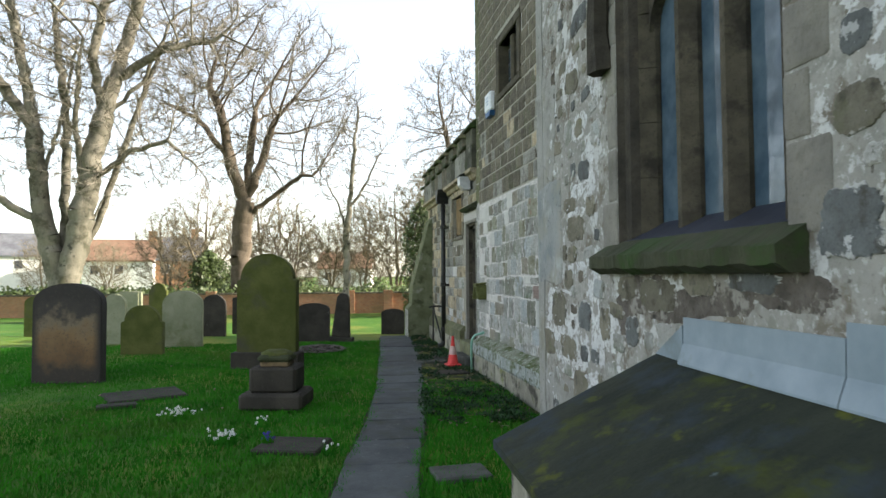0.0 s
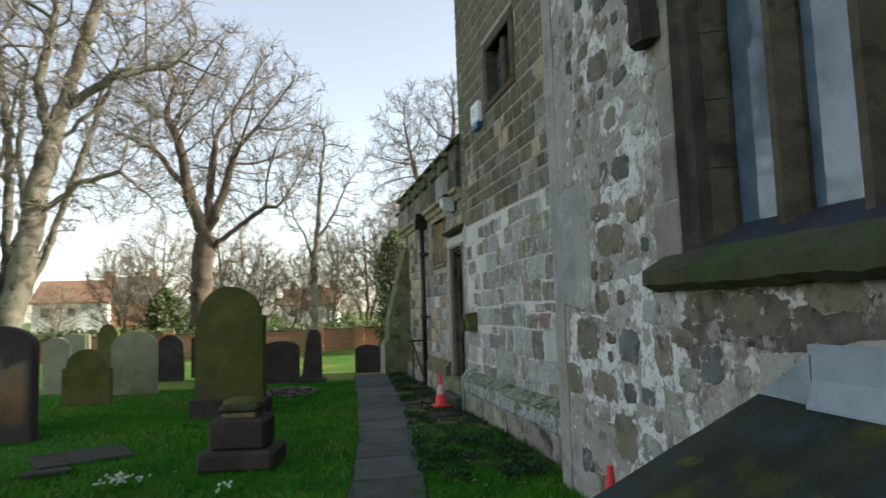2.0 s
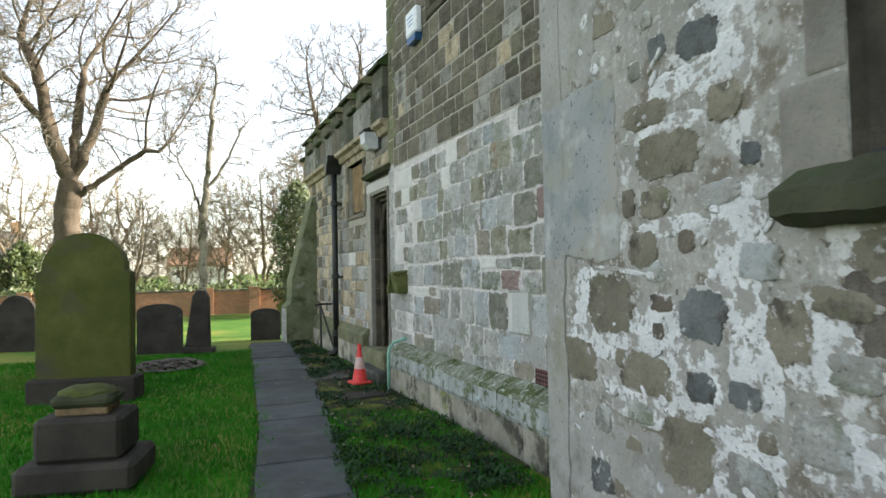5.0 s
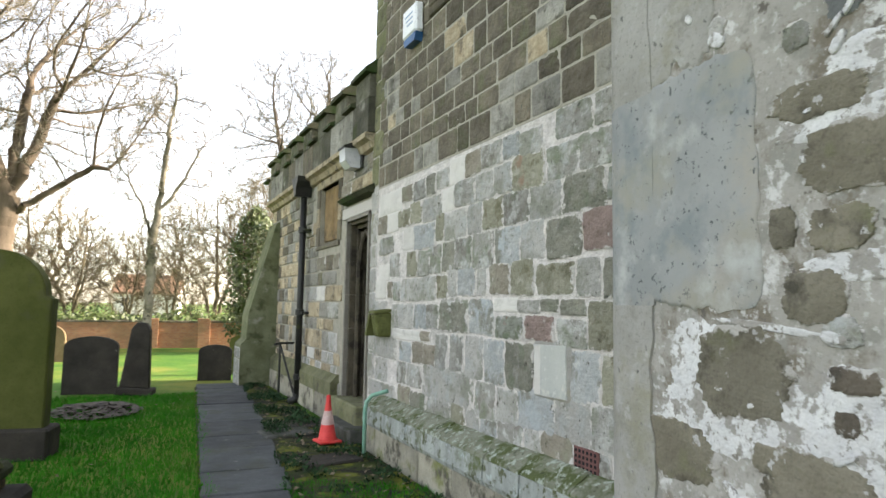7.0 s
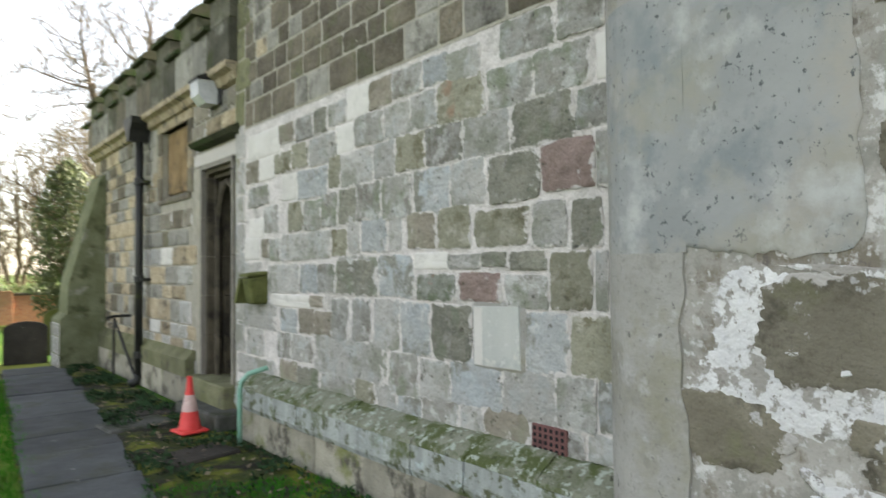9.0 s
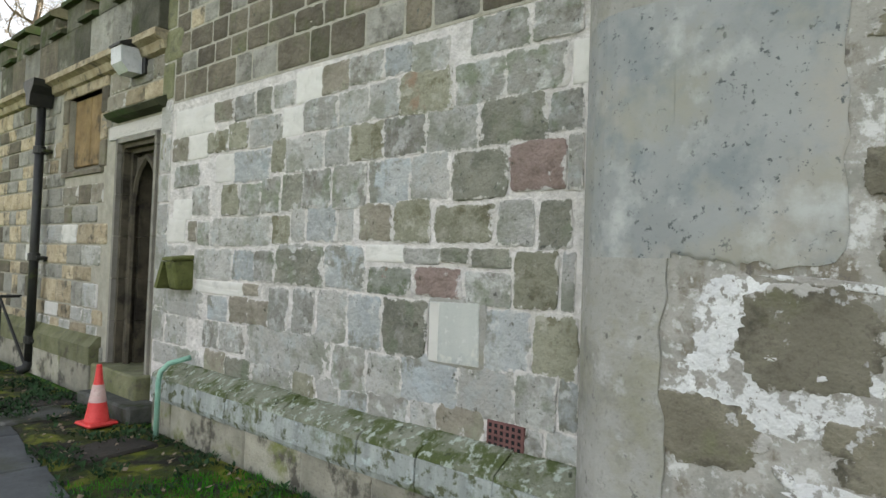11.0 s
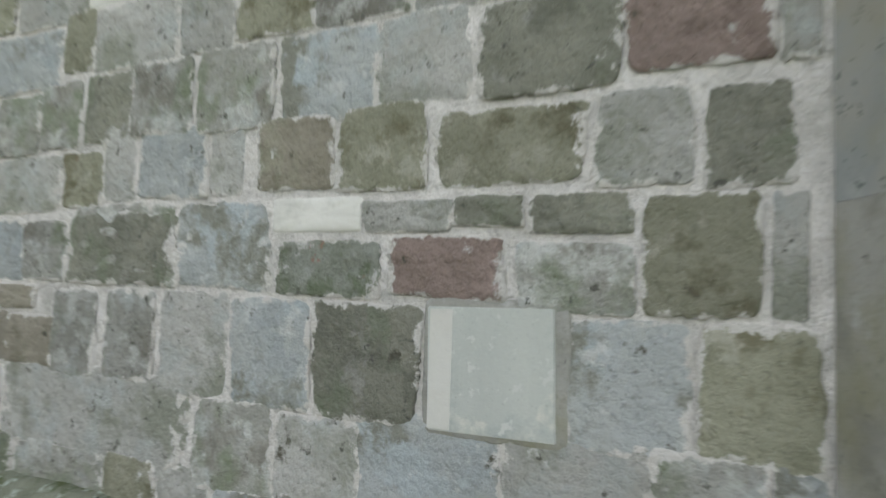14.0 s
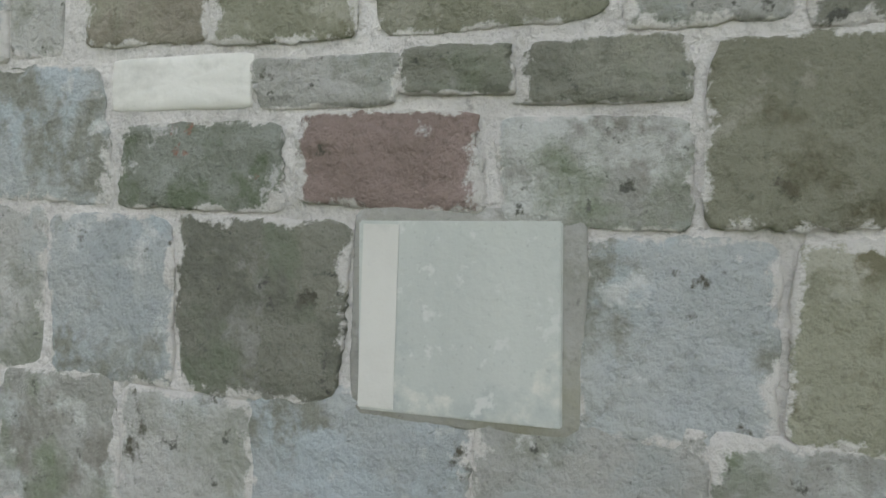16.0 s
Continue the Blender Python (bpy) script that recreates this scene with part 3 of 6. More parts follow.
# ---- ground ----
def ground():
    bm = bmesh.new()
    bmesh.ops.create_grid(bm, x_segments=120, y_segments=120, size=40)
    for v in bm.verts:
        v.co.y += 10
        near = max(0.0, min(1.0, (abs(v.co.x - 0.6) - 1.5) / 3))
        v.co.z = GROUND - 0.012 + near * 0.05 * noise.noise(v.co * 0.35)
    edge = [v for v in bm.verts if v.is_boundary]
    r = bmesh.ops.extrude_edge_only(bm, edges=[e for e in bm.edges if e.is_boundary])
    for v in r["geom"]:
        if isinstance(v, bmesh.types.BMVert):
            d = Vector((v.co.x, v.co.y - 10, 0)).normalized()
            v.co += d * 900
            v.co.z = GROUND - 1.0
    tagged(part("ground", bm, GRASS, smooth=True), "short damp green winter churchyard grass", "ground", kind="structure")


ground()


def path_left(y):
    return np.interp(y, [-6, 4.7, 7.3, 9.1, 12, 16.5], [-0.95, -0.21, 0.08, 0.25, 0.36, 0.52])


def path_right(y):
    return np.interp(y, [-6, 4.7, 7.3, 9.1, 12, 16.5], [-0.3, 0.42, 0.74, 0.9, 1.12, 1.34])


def pavement():
    bm = bmesh.new()
    ys = [-6 + 0.75 * i for i in range(31)]
    pts = [(path_left(y) - 0.03, y) for y in ys] + [(path_right(y) + 0.03, y) for y in reversed(ys)]
    prism(bm, pts, "z", GROUND - 0.06, GROUND + 0.004)
    base = tagged(part("pavement", bm, SOIL), "narrow churchyard path of worn grey flagstones", "path", kind="structure")
    r, y = random.Random(3), -6.0
    while y < 16.3:
        L = r.uniform(0.62, 0.98)
        bm = bmesh.new()
        g = 0.012
        pts = [(path_left(y + g) + r.uniform(-0.02, 0.02), y + g), (path_right(y + g) + r.uniform(-0.02, 0.02), y + g + r.uniform(-0.02, 0.02)),
               (path_right(y + L - g) + r.uniform(-0.02, 0.02), y + L - g), (path_left(y + L - g) + r.uniform(-0.02, 0.02), y + L - g + r.uniform(-0.02, 0.02))]
        prism(bm, pts, "z", GROUND - 0.05, GROUND + 0.022 + r.uniform(-0.006, 0.006))
        bmesh.ops.subdivide_edges(bm, edges=[e for e in bm.edges if abs(e.verts[0].co.z - e.verts[1].co.z) < 0.02], cuts=5)
        for v in bm.verts:
            v.co += Vector((0.016 * noise.noise(v.co * 5), 0.012 * noise.noise(v.co * 5 + Vector((7, 0, 0))), 0.004 * noise.noise(v.co * 3)))
        bmesh.ops.bevel(bm, geom=[e for e in bm.edges if e.calc_face_angle(0) > 0.6], offset=0.008, segments=1, affect="EDGES")
        part("flagstone", bm, FLAG, base)
        y += L


pavement()


def soil_strip():
    """Mossy bare ground between the path and the church."""
    bm = bmesh.new()
    n = 40
    rows = []
    for i in range(n + 1):
        y = 7.2 + i * (16.8 - 7.2) / n
        wall = 2.05 - 0.04 * (y - 7)
        a, b = path_right(y) - 0.01 + 0.5 * max(0, (9.5 - y) / 2.3), wall
        rows.append([bm.verts.new((a + (b - a) * k / 8, y, GROUND + 0.012 + (0.02 * noise.noise(Vector((a + k * 0.3, y * 1.5, 0))) if 0 < k < 8 else 0))) for k in range(9)])
    for p, q in zip(rows, rows[1:]):
        for k in range(8):
            bm.faces.new((p[k], p[k + 1], q[k + 1], q[k]))
    tagged(part("soil_strip", bm, SOIL, smooth=True), "bare mossy soil strewn with leaves along the church wall", "ground", kind="structure")


soil_strip()


# ---- nave wall of rubble, with its window ----
NAVE_X, NAVE_END = 1.86, 6.5
WIN_Y0, WIN_Y1, WIN_Z0, WIN_Z1 = 2.59, 4.45, 1.66, 4.6


def nave_wall():
    bm = bmesh.new()
    x0, x1 = NAVE_X, NAVE_X + 0.75
    box(bm, x0, x1, -9, WIN_Y0, GROUND - 0.3, 9)
    box(bm, x0, x1, WIN_Y1, NAVE_END, GROUND - 0.3, 9)
    box(bm, x0, x1, WIN_Y0, WIN_Y1, GROUND - 0.3, WIN_Z0)
    box(bm, x0, x1, WIN_Y0, WIN_Y1, WIN_Z1, 9)
    # unseen solid body behind the wall, added to keep the sun from leaking through
    box(bm, x1 + 0.002, 9, -9, NAVE_END - 0.05, GROUND - 0.3, 9)
    box(bm, 3.2, 8.6, NAVE_END - 0.052, NAVE_END + 0.7, GROUND - 0.3, 8.8)
    return tagged(part("wall_nave", bm, RENDER), "rubble stone church wall with patchy old lime render", "wall", kind="structure")


NAVE = nave_wall()
# measured stones: along the wall, height, width, height of stone
RUBBLE_A = [
    (5.87, 1.17, 0.42, 0.31, "q"), (6.19, 0.84, 0.4, 0.24, "q"), (5.75, 0.89, 0.13, 0.1, "d"), (5.53, 2.11, 0.34, 0.13, "q"),
    (5.38, 1.89, 0.46, 0.21, "q"), (5.46, 1.67, 0.22, 0.14, "q"), (5.67, 1.69, 0.11, 0.14, "q"), (5.56, 1.45, 0.23, 0.17, "d"),
    (5.58, 0.84, 0.4, 0.2, "q"), (5.47, 1.34, 0.13, 0.1, "g"), (5.17, 1.15, 0.29, 0.23, "d"), (5.29, 0.52, 0.35, 0.31, "q"),
    (5.15, 2.36, 0.26, 0.17, "d"), (4.23, 1.1, 0.2, 0.2, "d"), (4.46, 1.0, 0.2, 0.13, "g"), (4.5, 1.23, 0.25, 0.11, "q"),
]
RUBBLE_B = [
    (4.94, 0.84, 0.18, 0.11, "d"), (5.05, 1.67, 0.25, 0.1, "p"), (2.23, 1.69, 0.33, 0.26, "d"), (2.17, 2.12, 0.26, 0.18, "q"),
    (2.86, 1.46, 0.4, 0.11, "d"), (3.86, 1.36, 0.5, 0.2, "q"), (3.71, 1.1, 0.28, 0.18, "p"), (4.3, 1.4, 0.3, 0.16, "o"),
    (3.35, 1.45, 0.34, 0.15, "q"), (4.72, 1.12, 0.2, 0.24, "o"), (4.6, 0.74, 0.24, 0.2, "g"), (4.84, 1.38, 0.22, 0.14, "b"),
    (4.92, 0.5, 0.26, 0.2, "g"), (4.4, 0.5, 0.22, 0.16, "d"), (5.0, 2.05, 0.2, 0.16, "q"), (4.86, 2.62, 0.22, 0.18, "p"),
]
placed = []
for y, z, w, h, key in RUBBLE_A + RUBBLE_B:
    stone(NAVE, "f", y, z, w * 1.06, h * 1.08, {"q": "n", "o": "n", "d": "x" if y < 5.4 else "n"}.get(key, key), rng.uniform(0.008, 0.012), NAVE_X, turn=rng.uniform(-6, 6))
    placed.append((y, z, w, h))


def free(y, z, w, h, gap):
    return all(abs(y - a) > (w + c) / 2 + gap or abs(z - b) > (h + d) / 2 + gap for a, b, c, d in placed)


def rubble_fill(count, y0, y1, z0, z1):
    made = tries = 0
    while made < count and tries < 6000:
        tries += 1
        y, z = rng.uniform(y0, y1), rng.uniform(z0, z1)
        w = rng.uniform(0.09, 0.46)
        h = min(rng.uniform(0.08, 0.26), w * 0.9)
        if WIN_Y0 - 0.32 - w / 2 < y < WIN_Y1 + 0.3 + w / 2 and z > 1.5 - h / 2 and z < 5:
            continue
        if y + w / 2 > 5.82 and (1.3 < z < 2.5 or y > 6.0):
            continue
        if 1.9 < y < 3.95 and z < 1.4 or y < 3.8 and z < 1.4:
            continue
        if free(y, z, w, h, 0.032):
            stone(NAVE, "f", y, z, w, h, rng.choice("nxzngzxnpz"), rng.uniform(0.005, 0.0075), NAVE_X, turn=rng.uniform(-10, 10))
            placed.append((y, z, w, h))
            made += 1


rubble_fill(120, 3.9, 6.3, 0.0, 5.2)
rubble_fill(60, 0.5, 2.3, 1.45, 4.2)


def quoins():
    """Dressed blocks round the window, and the cement at the corner of the nave."""
    r = random.Random(5)
    for y, s in ((WIN_Y1, 1), (WIN_Y0, -1)):
        z = 1.66
        while z < 4.6:
            h, w = r.uniform(0.28, 0.42), r.choice((0.16, 0.28))
            stone(NAVE, "b", y + s * w / 2, z + h / 2, w, h - 0.012, DRESSED, 0.01, NAVE_X, "quoin")
            z += h
    stone(NAVE, "c", 6.12, 1.9, 0.72, 0.99, CEMENT, 0.0125, NAVE_X, "render_patch")
    part("render_patch", boxm(NAVE_X - 0.0125, NAVE_X + 0.01, 6.3, 6.48, 1.4205, 2.3595), CEMENT, NAVE)
    stone(NAVE, "f", 6.24, 2.95, 0.66, 1.2, STRIP, 0.008, NAVE_X, "render_patch")
    # limewash left round the stones, and dark ragged patches below the sill
    for y, z, w, h in ((6.06, 1.2, 0.34, 0.34), (6.0, 0.98, 0.62, 0.24), (5.72, 1.02, 0.42, 0.3), (5.76, 1.35, 0.45, 0.03), (5.62, 0.66, 0.6, 0.16), (5.45, 1.06, 0.3, 0.36), (5.24, 0.86, 0.36, 0.34), (5.3, 2.2, 0.4, 0.16), (5.42, 2.02, 0.6, 0.1), (5.36, 1.55, 0.5, 0.1), (4.95, 1.5, 0.3, 0.4), (4.88, 1.0, 0.3, 0.5), (5.05, 2.5, 0.3, 0.3), (1.9, 2.5, 0.7, 0.5), (1.75, 3.2, 0.6, 0.4), (4.6, 1.05, 0.35, 0.3), (4.5, 0.7, 0.4, 0.3), (4.95, 0.6, 0.4, 0.25), (5.0, 1.25, 0.35, 0.25), (5.15, 0.35, 0.3, 0.3), (5.0, 2.2, 0.35, 0.3), (5.25, 2.75, 0.4, 0.25), (4.85, 3.1, 0.3, 0.4), (5.5, 3.3, 0.5, 0.3)):
        stone(NAVE, "f", y, z, w, h, WHITEWASH, 0.0025, NAVE_X, "limewash_patch", turn=r.uniform(-7, 7))
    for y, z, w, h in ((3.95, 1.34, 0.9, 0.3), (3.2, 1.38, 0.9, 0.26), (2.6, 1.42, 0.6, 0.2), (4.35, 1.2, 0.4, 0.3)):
        stone(NAVE, "f", y, z, w, h, DARK_RENDER, 0.0015, NAVE_X, "soot_stain", turn=r.uniform(-6, 6))
    for z0, z1 in ((GROUND, 1.42), (2.36, 9)):
        bm = bmesh.new()
        rise = [z0 + (z1 - z0) * k / 60 for k in range(61)]
        prism(bm, [(6.48, z0), (6.48, z1)] + [(6.315 + 0.035 * noise.noise(Vector((0, 3, z * 2.3))) + 0.02 * noise.noise(Vector((0, 1, z * 9))), z) for z in reversed(rise)], "x", NAVE_X - 0.0125, NAVE_X + 0.01)
        part("corner_render", bm, STRIP, NAVE)
    # rendered splay between the nave and the tower face
    for z0, z1, mat in ((GROUND, 1.42, STRIP), (1.4205, 2.3595, CEMENT), (2.36, 9, STRIP)):
        bm = bmesh.new()
        bend = [(NAVE_X - 0.0125, 6.48), (NAVE_X - 0.007, 6.535), (NAVE_X + 0.008, 6.585), (NAVE_X + 0.045, 6.648), (NAVE_X + 0.12, 6.722), (NAVE_X + 0.22, 6.793), (NAVE_X + 0.31, 6.844), (NAVE_X + 0.348, 6.868)]
        prism(bm, bend + [(2.26, 6.868), (2.3, 6.48)], "z", z0, z1)
        part("splay_render", bm, mat, NAVE)
    stone(NAVE, "c", 5.9, 0.3, 1.2, 0.56, STRIP, 0.004, NAVE_X, "render_patch")


quoins()


def flecks():
    """Small flakes of limewash and smears of mortar left on the stones."""
    r = random.Random(77)
    for i in range(38):
        y, z = r.uniform(4.7, 6.28), r.uniform(0.2, 3.0)
        if 5.75 < y and 1.4 < z < 2.4:
            continue
        s = r.uniform(0.025, 0.1)
        stone(NAVE, "f", y, z, s, s * r.uniform(0.25, 0.7), WHITEWASH, r.uniform(0.009, 0.0125), NAVE_X, "limewash_flake", turn=r.uniform(-60, 60))


flecks()


def nave_window():
    win = tagged(empty("window_1", pose(0, 0, 0)), "tall three-light church window with stone mullions", "window", kind="structure")
    lights = ((2.85, 3.2, 3.2), (3.36, 3.7, 3.7), (3.88, 4.25, 3.2))
    bm = bmesh.new()
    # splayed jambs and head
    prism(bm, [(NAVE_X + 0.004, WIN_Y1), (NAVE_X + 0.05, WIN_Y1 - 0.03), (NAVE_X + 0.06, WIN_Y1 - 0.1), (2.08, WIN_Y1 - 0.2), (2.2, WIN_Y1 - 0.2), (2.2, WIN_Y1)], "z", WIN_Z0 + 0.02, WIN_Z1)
    part("jamb", bm, DARK_MOULDED, win)
    z = WIN_Z0 + 0.12
    while z < WIN_Z1 - 0.3:
        bm = bmesh.new()
        prism(bm, [(1.965, WIN_Y1 - 0.155), (2.07, WIN_Y1 - 0.205), (2.1, WIN_Y1 - 0.205), (2.1, WIN_Y1 - 0.15)], "z", z + 0.003, z + 0.387)
        part("jamb_stone", bm, MULLION, win)
        z += 0.39
    bm = bmesh.new()
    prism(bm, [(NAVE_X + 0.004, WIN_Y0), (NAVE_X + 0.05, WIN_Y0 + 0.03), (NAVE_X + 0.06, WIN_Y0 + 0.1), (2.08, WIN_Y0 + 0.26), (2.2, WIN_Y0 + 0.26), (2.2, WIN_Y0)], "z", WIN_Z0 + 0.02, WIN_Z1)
    part("jamb", bm, DARK_MOULDED, win)
    for a, b in ((3.2, 3.36), (3.7, 3.88)):
        bm = bmesh.new()
        c = (a + b) / 2
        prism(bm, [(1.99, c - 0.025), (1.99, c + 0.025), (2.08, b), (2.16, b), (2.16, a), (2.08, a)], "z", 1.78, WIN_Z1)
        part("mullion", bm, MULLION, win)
    for a, b, spring in lights:
        c, w = (a + b) / 2, (b - a) / 2
        bm = bmesh.new()
        pts = [(a, spring)] + [(c - w * math.cos(k * math.pi / 12), spring + 1.25 * w * math.sin(k * math.pi / 12)) for k in range(1, 12)] + [(b, spring), (b, WIN_Z1), (a, WIN_Z1)]
        prism(bm, pts, "x", 2.03, 2.15)
        part("tracery_head", bm, MULLION, win)
        part("pane", boxm(2.11, 2.118, a - 0.01, b + 0.01, 1.8, WIN_Z1), GLASS, win)
    part("dark_backing", boxm(2.24, 2.26, WIN_Y0, WIN_Y1, WIN_Z0, WIN_Z1), HOLE, win)
    # sloping bed of the sill, then the projecting sill itself
    bm = bmesh.new()
    prism(bm, [(1.885, WIN_Z0), (1.885, 1.722), (2.2, 1.91), (2.2, WIN_Z0)], "y", WIN_Y0 + 0.002, WIN_Y1 - 0.002)
    part("sill_bed", bm, SLATE_BED, win)
    bm = bmesh.new()
    prism(bm, [(1.71, 1.535), (1.71, 1.62), (1.884, 1.728), (1.884, 1.64), (1.87, 1.6), (1.87, 1.5), (1.78, 1.5)], "y", WIN_Y0 - 0.13, WIN_Y1 + 0.2)
    bmesh.ops.subdivide_edges(bm, edges=[e for e in bm.edges if abs(e.verts[0].co.y - e.verts[1].co.y) > 1], cuts=60)
    for v in bm.verts:
        wear = Vector((noise.noise(v.co * 6), 0.6 * noise.noise(v.co * 5 + Vector((9, 0, 0))), noise.noise(v.co * 6 + Vector((0, 9, 0)))))
        v.co += 0.014 * wear + 0.008 * Vector((noise.noise(v.co * 19), 0, noise.noise(v.co * 21))) if v.co.x < 1.87 else 0.004 * wear
    part("window_sill", bm, SILL, win, "moss-covered projecting stone sill")
    bm = bmesh.new()
    pts = []
    for k in range(13):
        a = k / 12 * 1.25
        pts.append((4.62 - 1.5 * (1 - math.cos(a)), 3.3 + 1.5 * math.sin(a)))
    tube(bm, [(1.83, 4.62, 3.02)] + [(1.8, y, z) for y, z in pts], [0.12] + [0.09] * 13, 6)
    part("hood_mould", bm, DARK_MOULDED, win)
    return win


nave_window()


def lean_to():
    """Low stone store against the nave, with a mossy sloping roof and a dressing of lead."""
    t = tagged(empty("lean_to", pose(0.86, 3.86, GROUND)), "low lean-to store with mossy dark sloping roof and lead flashing", "outbuilding")
    inv = pose(-0.86, -3.86, -GROUND)
    bm = bmesh.new()
    prism(bm, [(0.9, GROUND), (1.856, GROUND), (1.856, 0.97), (0.9, 0.515)], "y", -4, 3.81)
    part("body", bm, BASE_STONE, t, m=inv)
    bm = bmesh.new()
    slope = (1.0 - 0.51) / (1.856 - 0.82)
    n = 40
    rows = []
    for i in range(n + 1):
        x = 0.8 + (1.856 - 0.8) * i / n
        rows.append([bm.verts.new((x, -4 + (7.86) * k / 60, 0.51 + (x - 0.82) * slope + 0.008 * noise.noise(Vector((x * 4, k * 0.3, 0))))) for k in range(61)])
    for p, q in zip(rows, rows[1:]):
        for k in range(60):
            bm.faces.new((p[k], q[k], q[k + 1], p[k + 1]))
    r = bmesh.ops.extrude_face_region(bm, geom=bm.faces[:])
    for v in r["geom"]:
        if isinstance(v, bmesh.types.BMVert):
            v.co.z -= 0.05
    bmesh.ops.recalc_face_normals(bm, faces=bm.faces)
    part("roof", bm, SLATE, t, "dark roof with moss streaks and a painted blue-grey sheen", m=inv, smooth=False)
    rr = random.Random(4)
    y = -4.0
    while y < 3.4:
        L = min(1.25, 3.5 - y)
        bm = bmesh.new()
        top = 1.22 + (3.4 - y - L / 2) * 0.055 + rr.uniform(-0.01, 0.01)
        prism(bm, [(1.855, 0.98), (1.855, top), (1.842, top), (1.838, 1.1), (1.8, 0.992), (1.8, 0.98)], "y", y + 0.004, y + L - 0.004)
        part("lead_sheet", bm, LEAD, t, "dull blue-grey lead flashing", m=inv)
        y += L
    bm = bmesh.new()
    prism(bm, [(3.5, 0.99), (3.84, 1.0), (3.5, 1.2)], "x", 1.835, 1.853)
    part("lead_end", bm, LEAD, t, m=inv)
    return t


lean_to()


# ---- tower face: repaired courses below, old courses above ----
def tower_wall():
    bm = bmesh.new()
    u0, u1 = -0.42, 4.15
    a0, a1, b0, b1 = 1.47, 2.5, 4.24, 4.98      # the small window
    box(bm, 0, 0.9, u0, u1, GROUND - 0.3, b0)
    box(bm, 0, 0.9, u0, a0, b0, b1)
    box(bm, 0, 0.9, a1, u1, b0, b1)
    box(bm, 0, 0.9, u0, u1, b1, 13)
    box(bm, 0.9, 6, u0, u1, GROUND, 13)
    return tagged(part("wall_tower", bm, MORTAR, m=TOWER), "coursed sandstone tower wall, pale repaired stones below, dark old stones above", "wall", kind="structure")


TOWER_WALL = tower_wall()
# stones along the tower face: place along the wall, height of centre, width, height, and a letter for the colour
laid = []


def course(stones):
    for u, z, w, h, key in stones:
        kind = "b" if key == "w" or (key == "p" and rng.random() < 0.5) else "c"
        stone(TOWER_WALL, kind, u, z, w * 1.05, h * 1.06, key, rng.uniform(0.008, 0.016) if key not in "wpb" else rng.uniform(0.006, 0.011), turn=rng.uniform(-1.0, 1.0))
        laid.append((u, z, w, h))


def fill_course(z0, z1, joints, keys):
    """Stones of a course wherever none is laid yet."""
    for a, b, key in zip(joints, joints[1:], keys):
        u, z, w, h = (a + b) / 2 - 7, (z0 + z1) / 2, abs(a - b) - 0.03, z1 - z0 - 0.03
        if u - w / 2 < -0.14:
            u, w = (u + w / 2 - 0.14) / 2, u + w / 2 + 0.14
        if w < 0.06 or (0.38 < u < 0.9 and 0.8 < z < 1.22) or (0.14 < u < 0.42 and z < 0.62):
            continue
        if all(abs(u - p) > (w + q) / 2 - 0.035 or abs(z - c) > (h + d) / 2 - 0.035 for p, c, q, d in laid):
            course([(u, z, w, h, key)])


course([(2.06, 1.62, 0.16, 0.27, "p"), (1.8, 1.61, 0.31, 0.24, "b"), (1.56, 1.6, 0.14, 0.22, "p"), (1.29, 1.61, 0.28, 0.22, "q"), (0.98, 1.61, 0.28, 0.24, "o"), (0.6, 1.59, 0.4, 0.2, "o"), (0.26, 1.59, 0.22, 0.23, "p"), (0.03, 1.58, 0.18, 0.23, "d")])
course([(1.2, 1.42, 0.31, 0.1, "w"), (0.89, 1.41, 0.28, 0.09, "p"), (0.65, 1.42, 0.19, 0.08, "d"), (0.41, 1.41, 0.25, 0.1, "d"), (0.13, 1.31, 0.25, 0.28, "o"), (-0.05, 1.31, 0.07, 0.27, "p"), (1.15, 1.26, 0.35, 0.16, "m"), (0.77, 1.27, 0.33, 0.16, "r"), (0.42, 1.25, 0.29, 0.17, "g"), (1.56, 1.33, 0.38, 0.27, "b"), (2.03, 1.33, 0.54, 0.28, "g")])
course([(1.96, 1.02, 0.23, 0.3, "g"), (1.67, 1.01, 0.3, 0.34, "p"), (1.35, 1, 0.3, 0.32, "b"), (1.01, 1, 0.34, 0.32, "d"), (0.29, 0.99, 0.28, 0.31, "b"), (0.01, 1, 0.24, 0.29, "o")])
course([(1.91, 0.7, 0.48, 0.29, "p"), (1.48, 0.7, 0.31, 0.28, "g"), (1.16, 0.7, 0.29, 0.25, "p")])
course([(3.15, 0.75, 0.24, 0.21, "g"), (2.84, 0.75, 0.36, 0.21, "g"), (2.16, 0.74, 0.92, 0.3, "p"), (0.82, 0.73, 0.43, 0.27, "b"), (0.41, 0.73, 0.36, 0.27, "p"), (0.11, 0.73, 0.23, 0.26, "g"), (-0.07, 0.74, 0.1, 0.24, "b")])
course([(3.07, 0.52, 0.3, 0.22, "q"), (2.73, 0.51, 0.35, 0.2, "d"), (2.3, 0.51, 0.48, 0.23, "g"), (1.92, 0.51, 0.24, 0.21, "o"), (1.67, 0.51, 0.23, 0.2, "p"), (1.42, 0.49, 0.26, 0.16, "b"), (1.11, 0.5, 0.34, 0.21, "g"), (0.84, 0.51, 0.19, 0.19, "p"), (0.57, 0.51, 0.32, 0.23, "q"), (0.11, 0.52, 0.1, 0.14, "g"), (-0.04, 0.54, 0.17, 0.13, "p")])
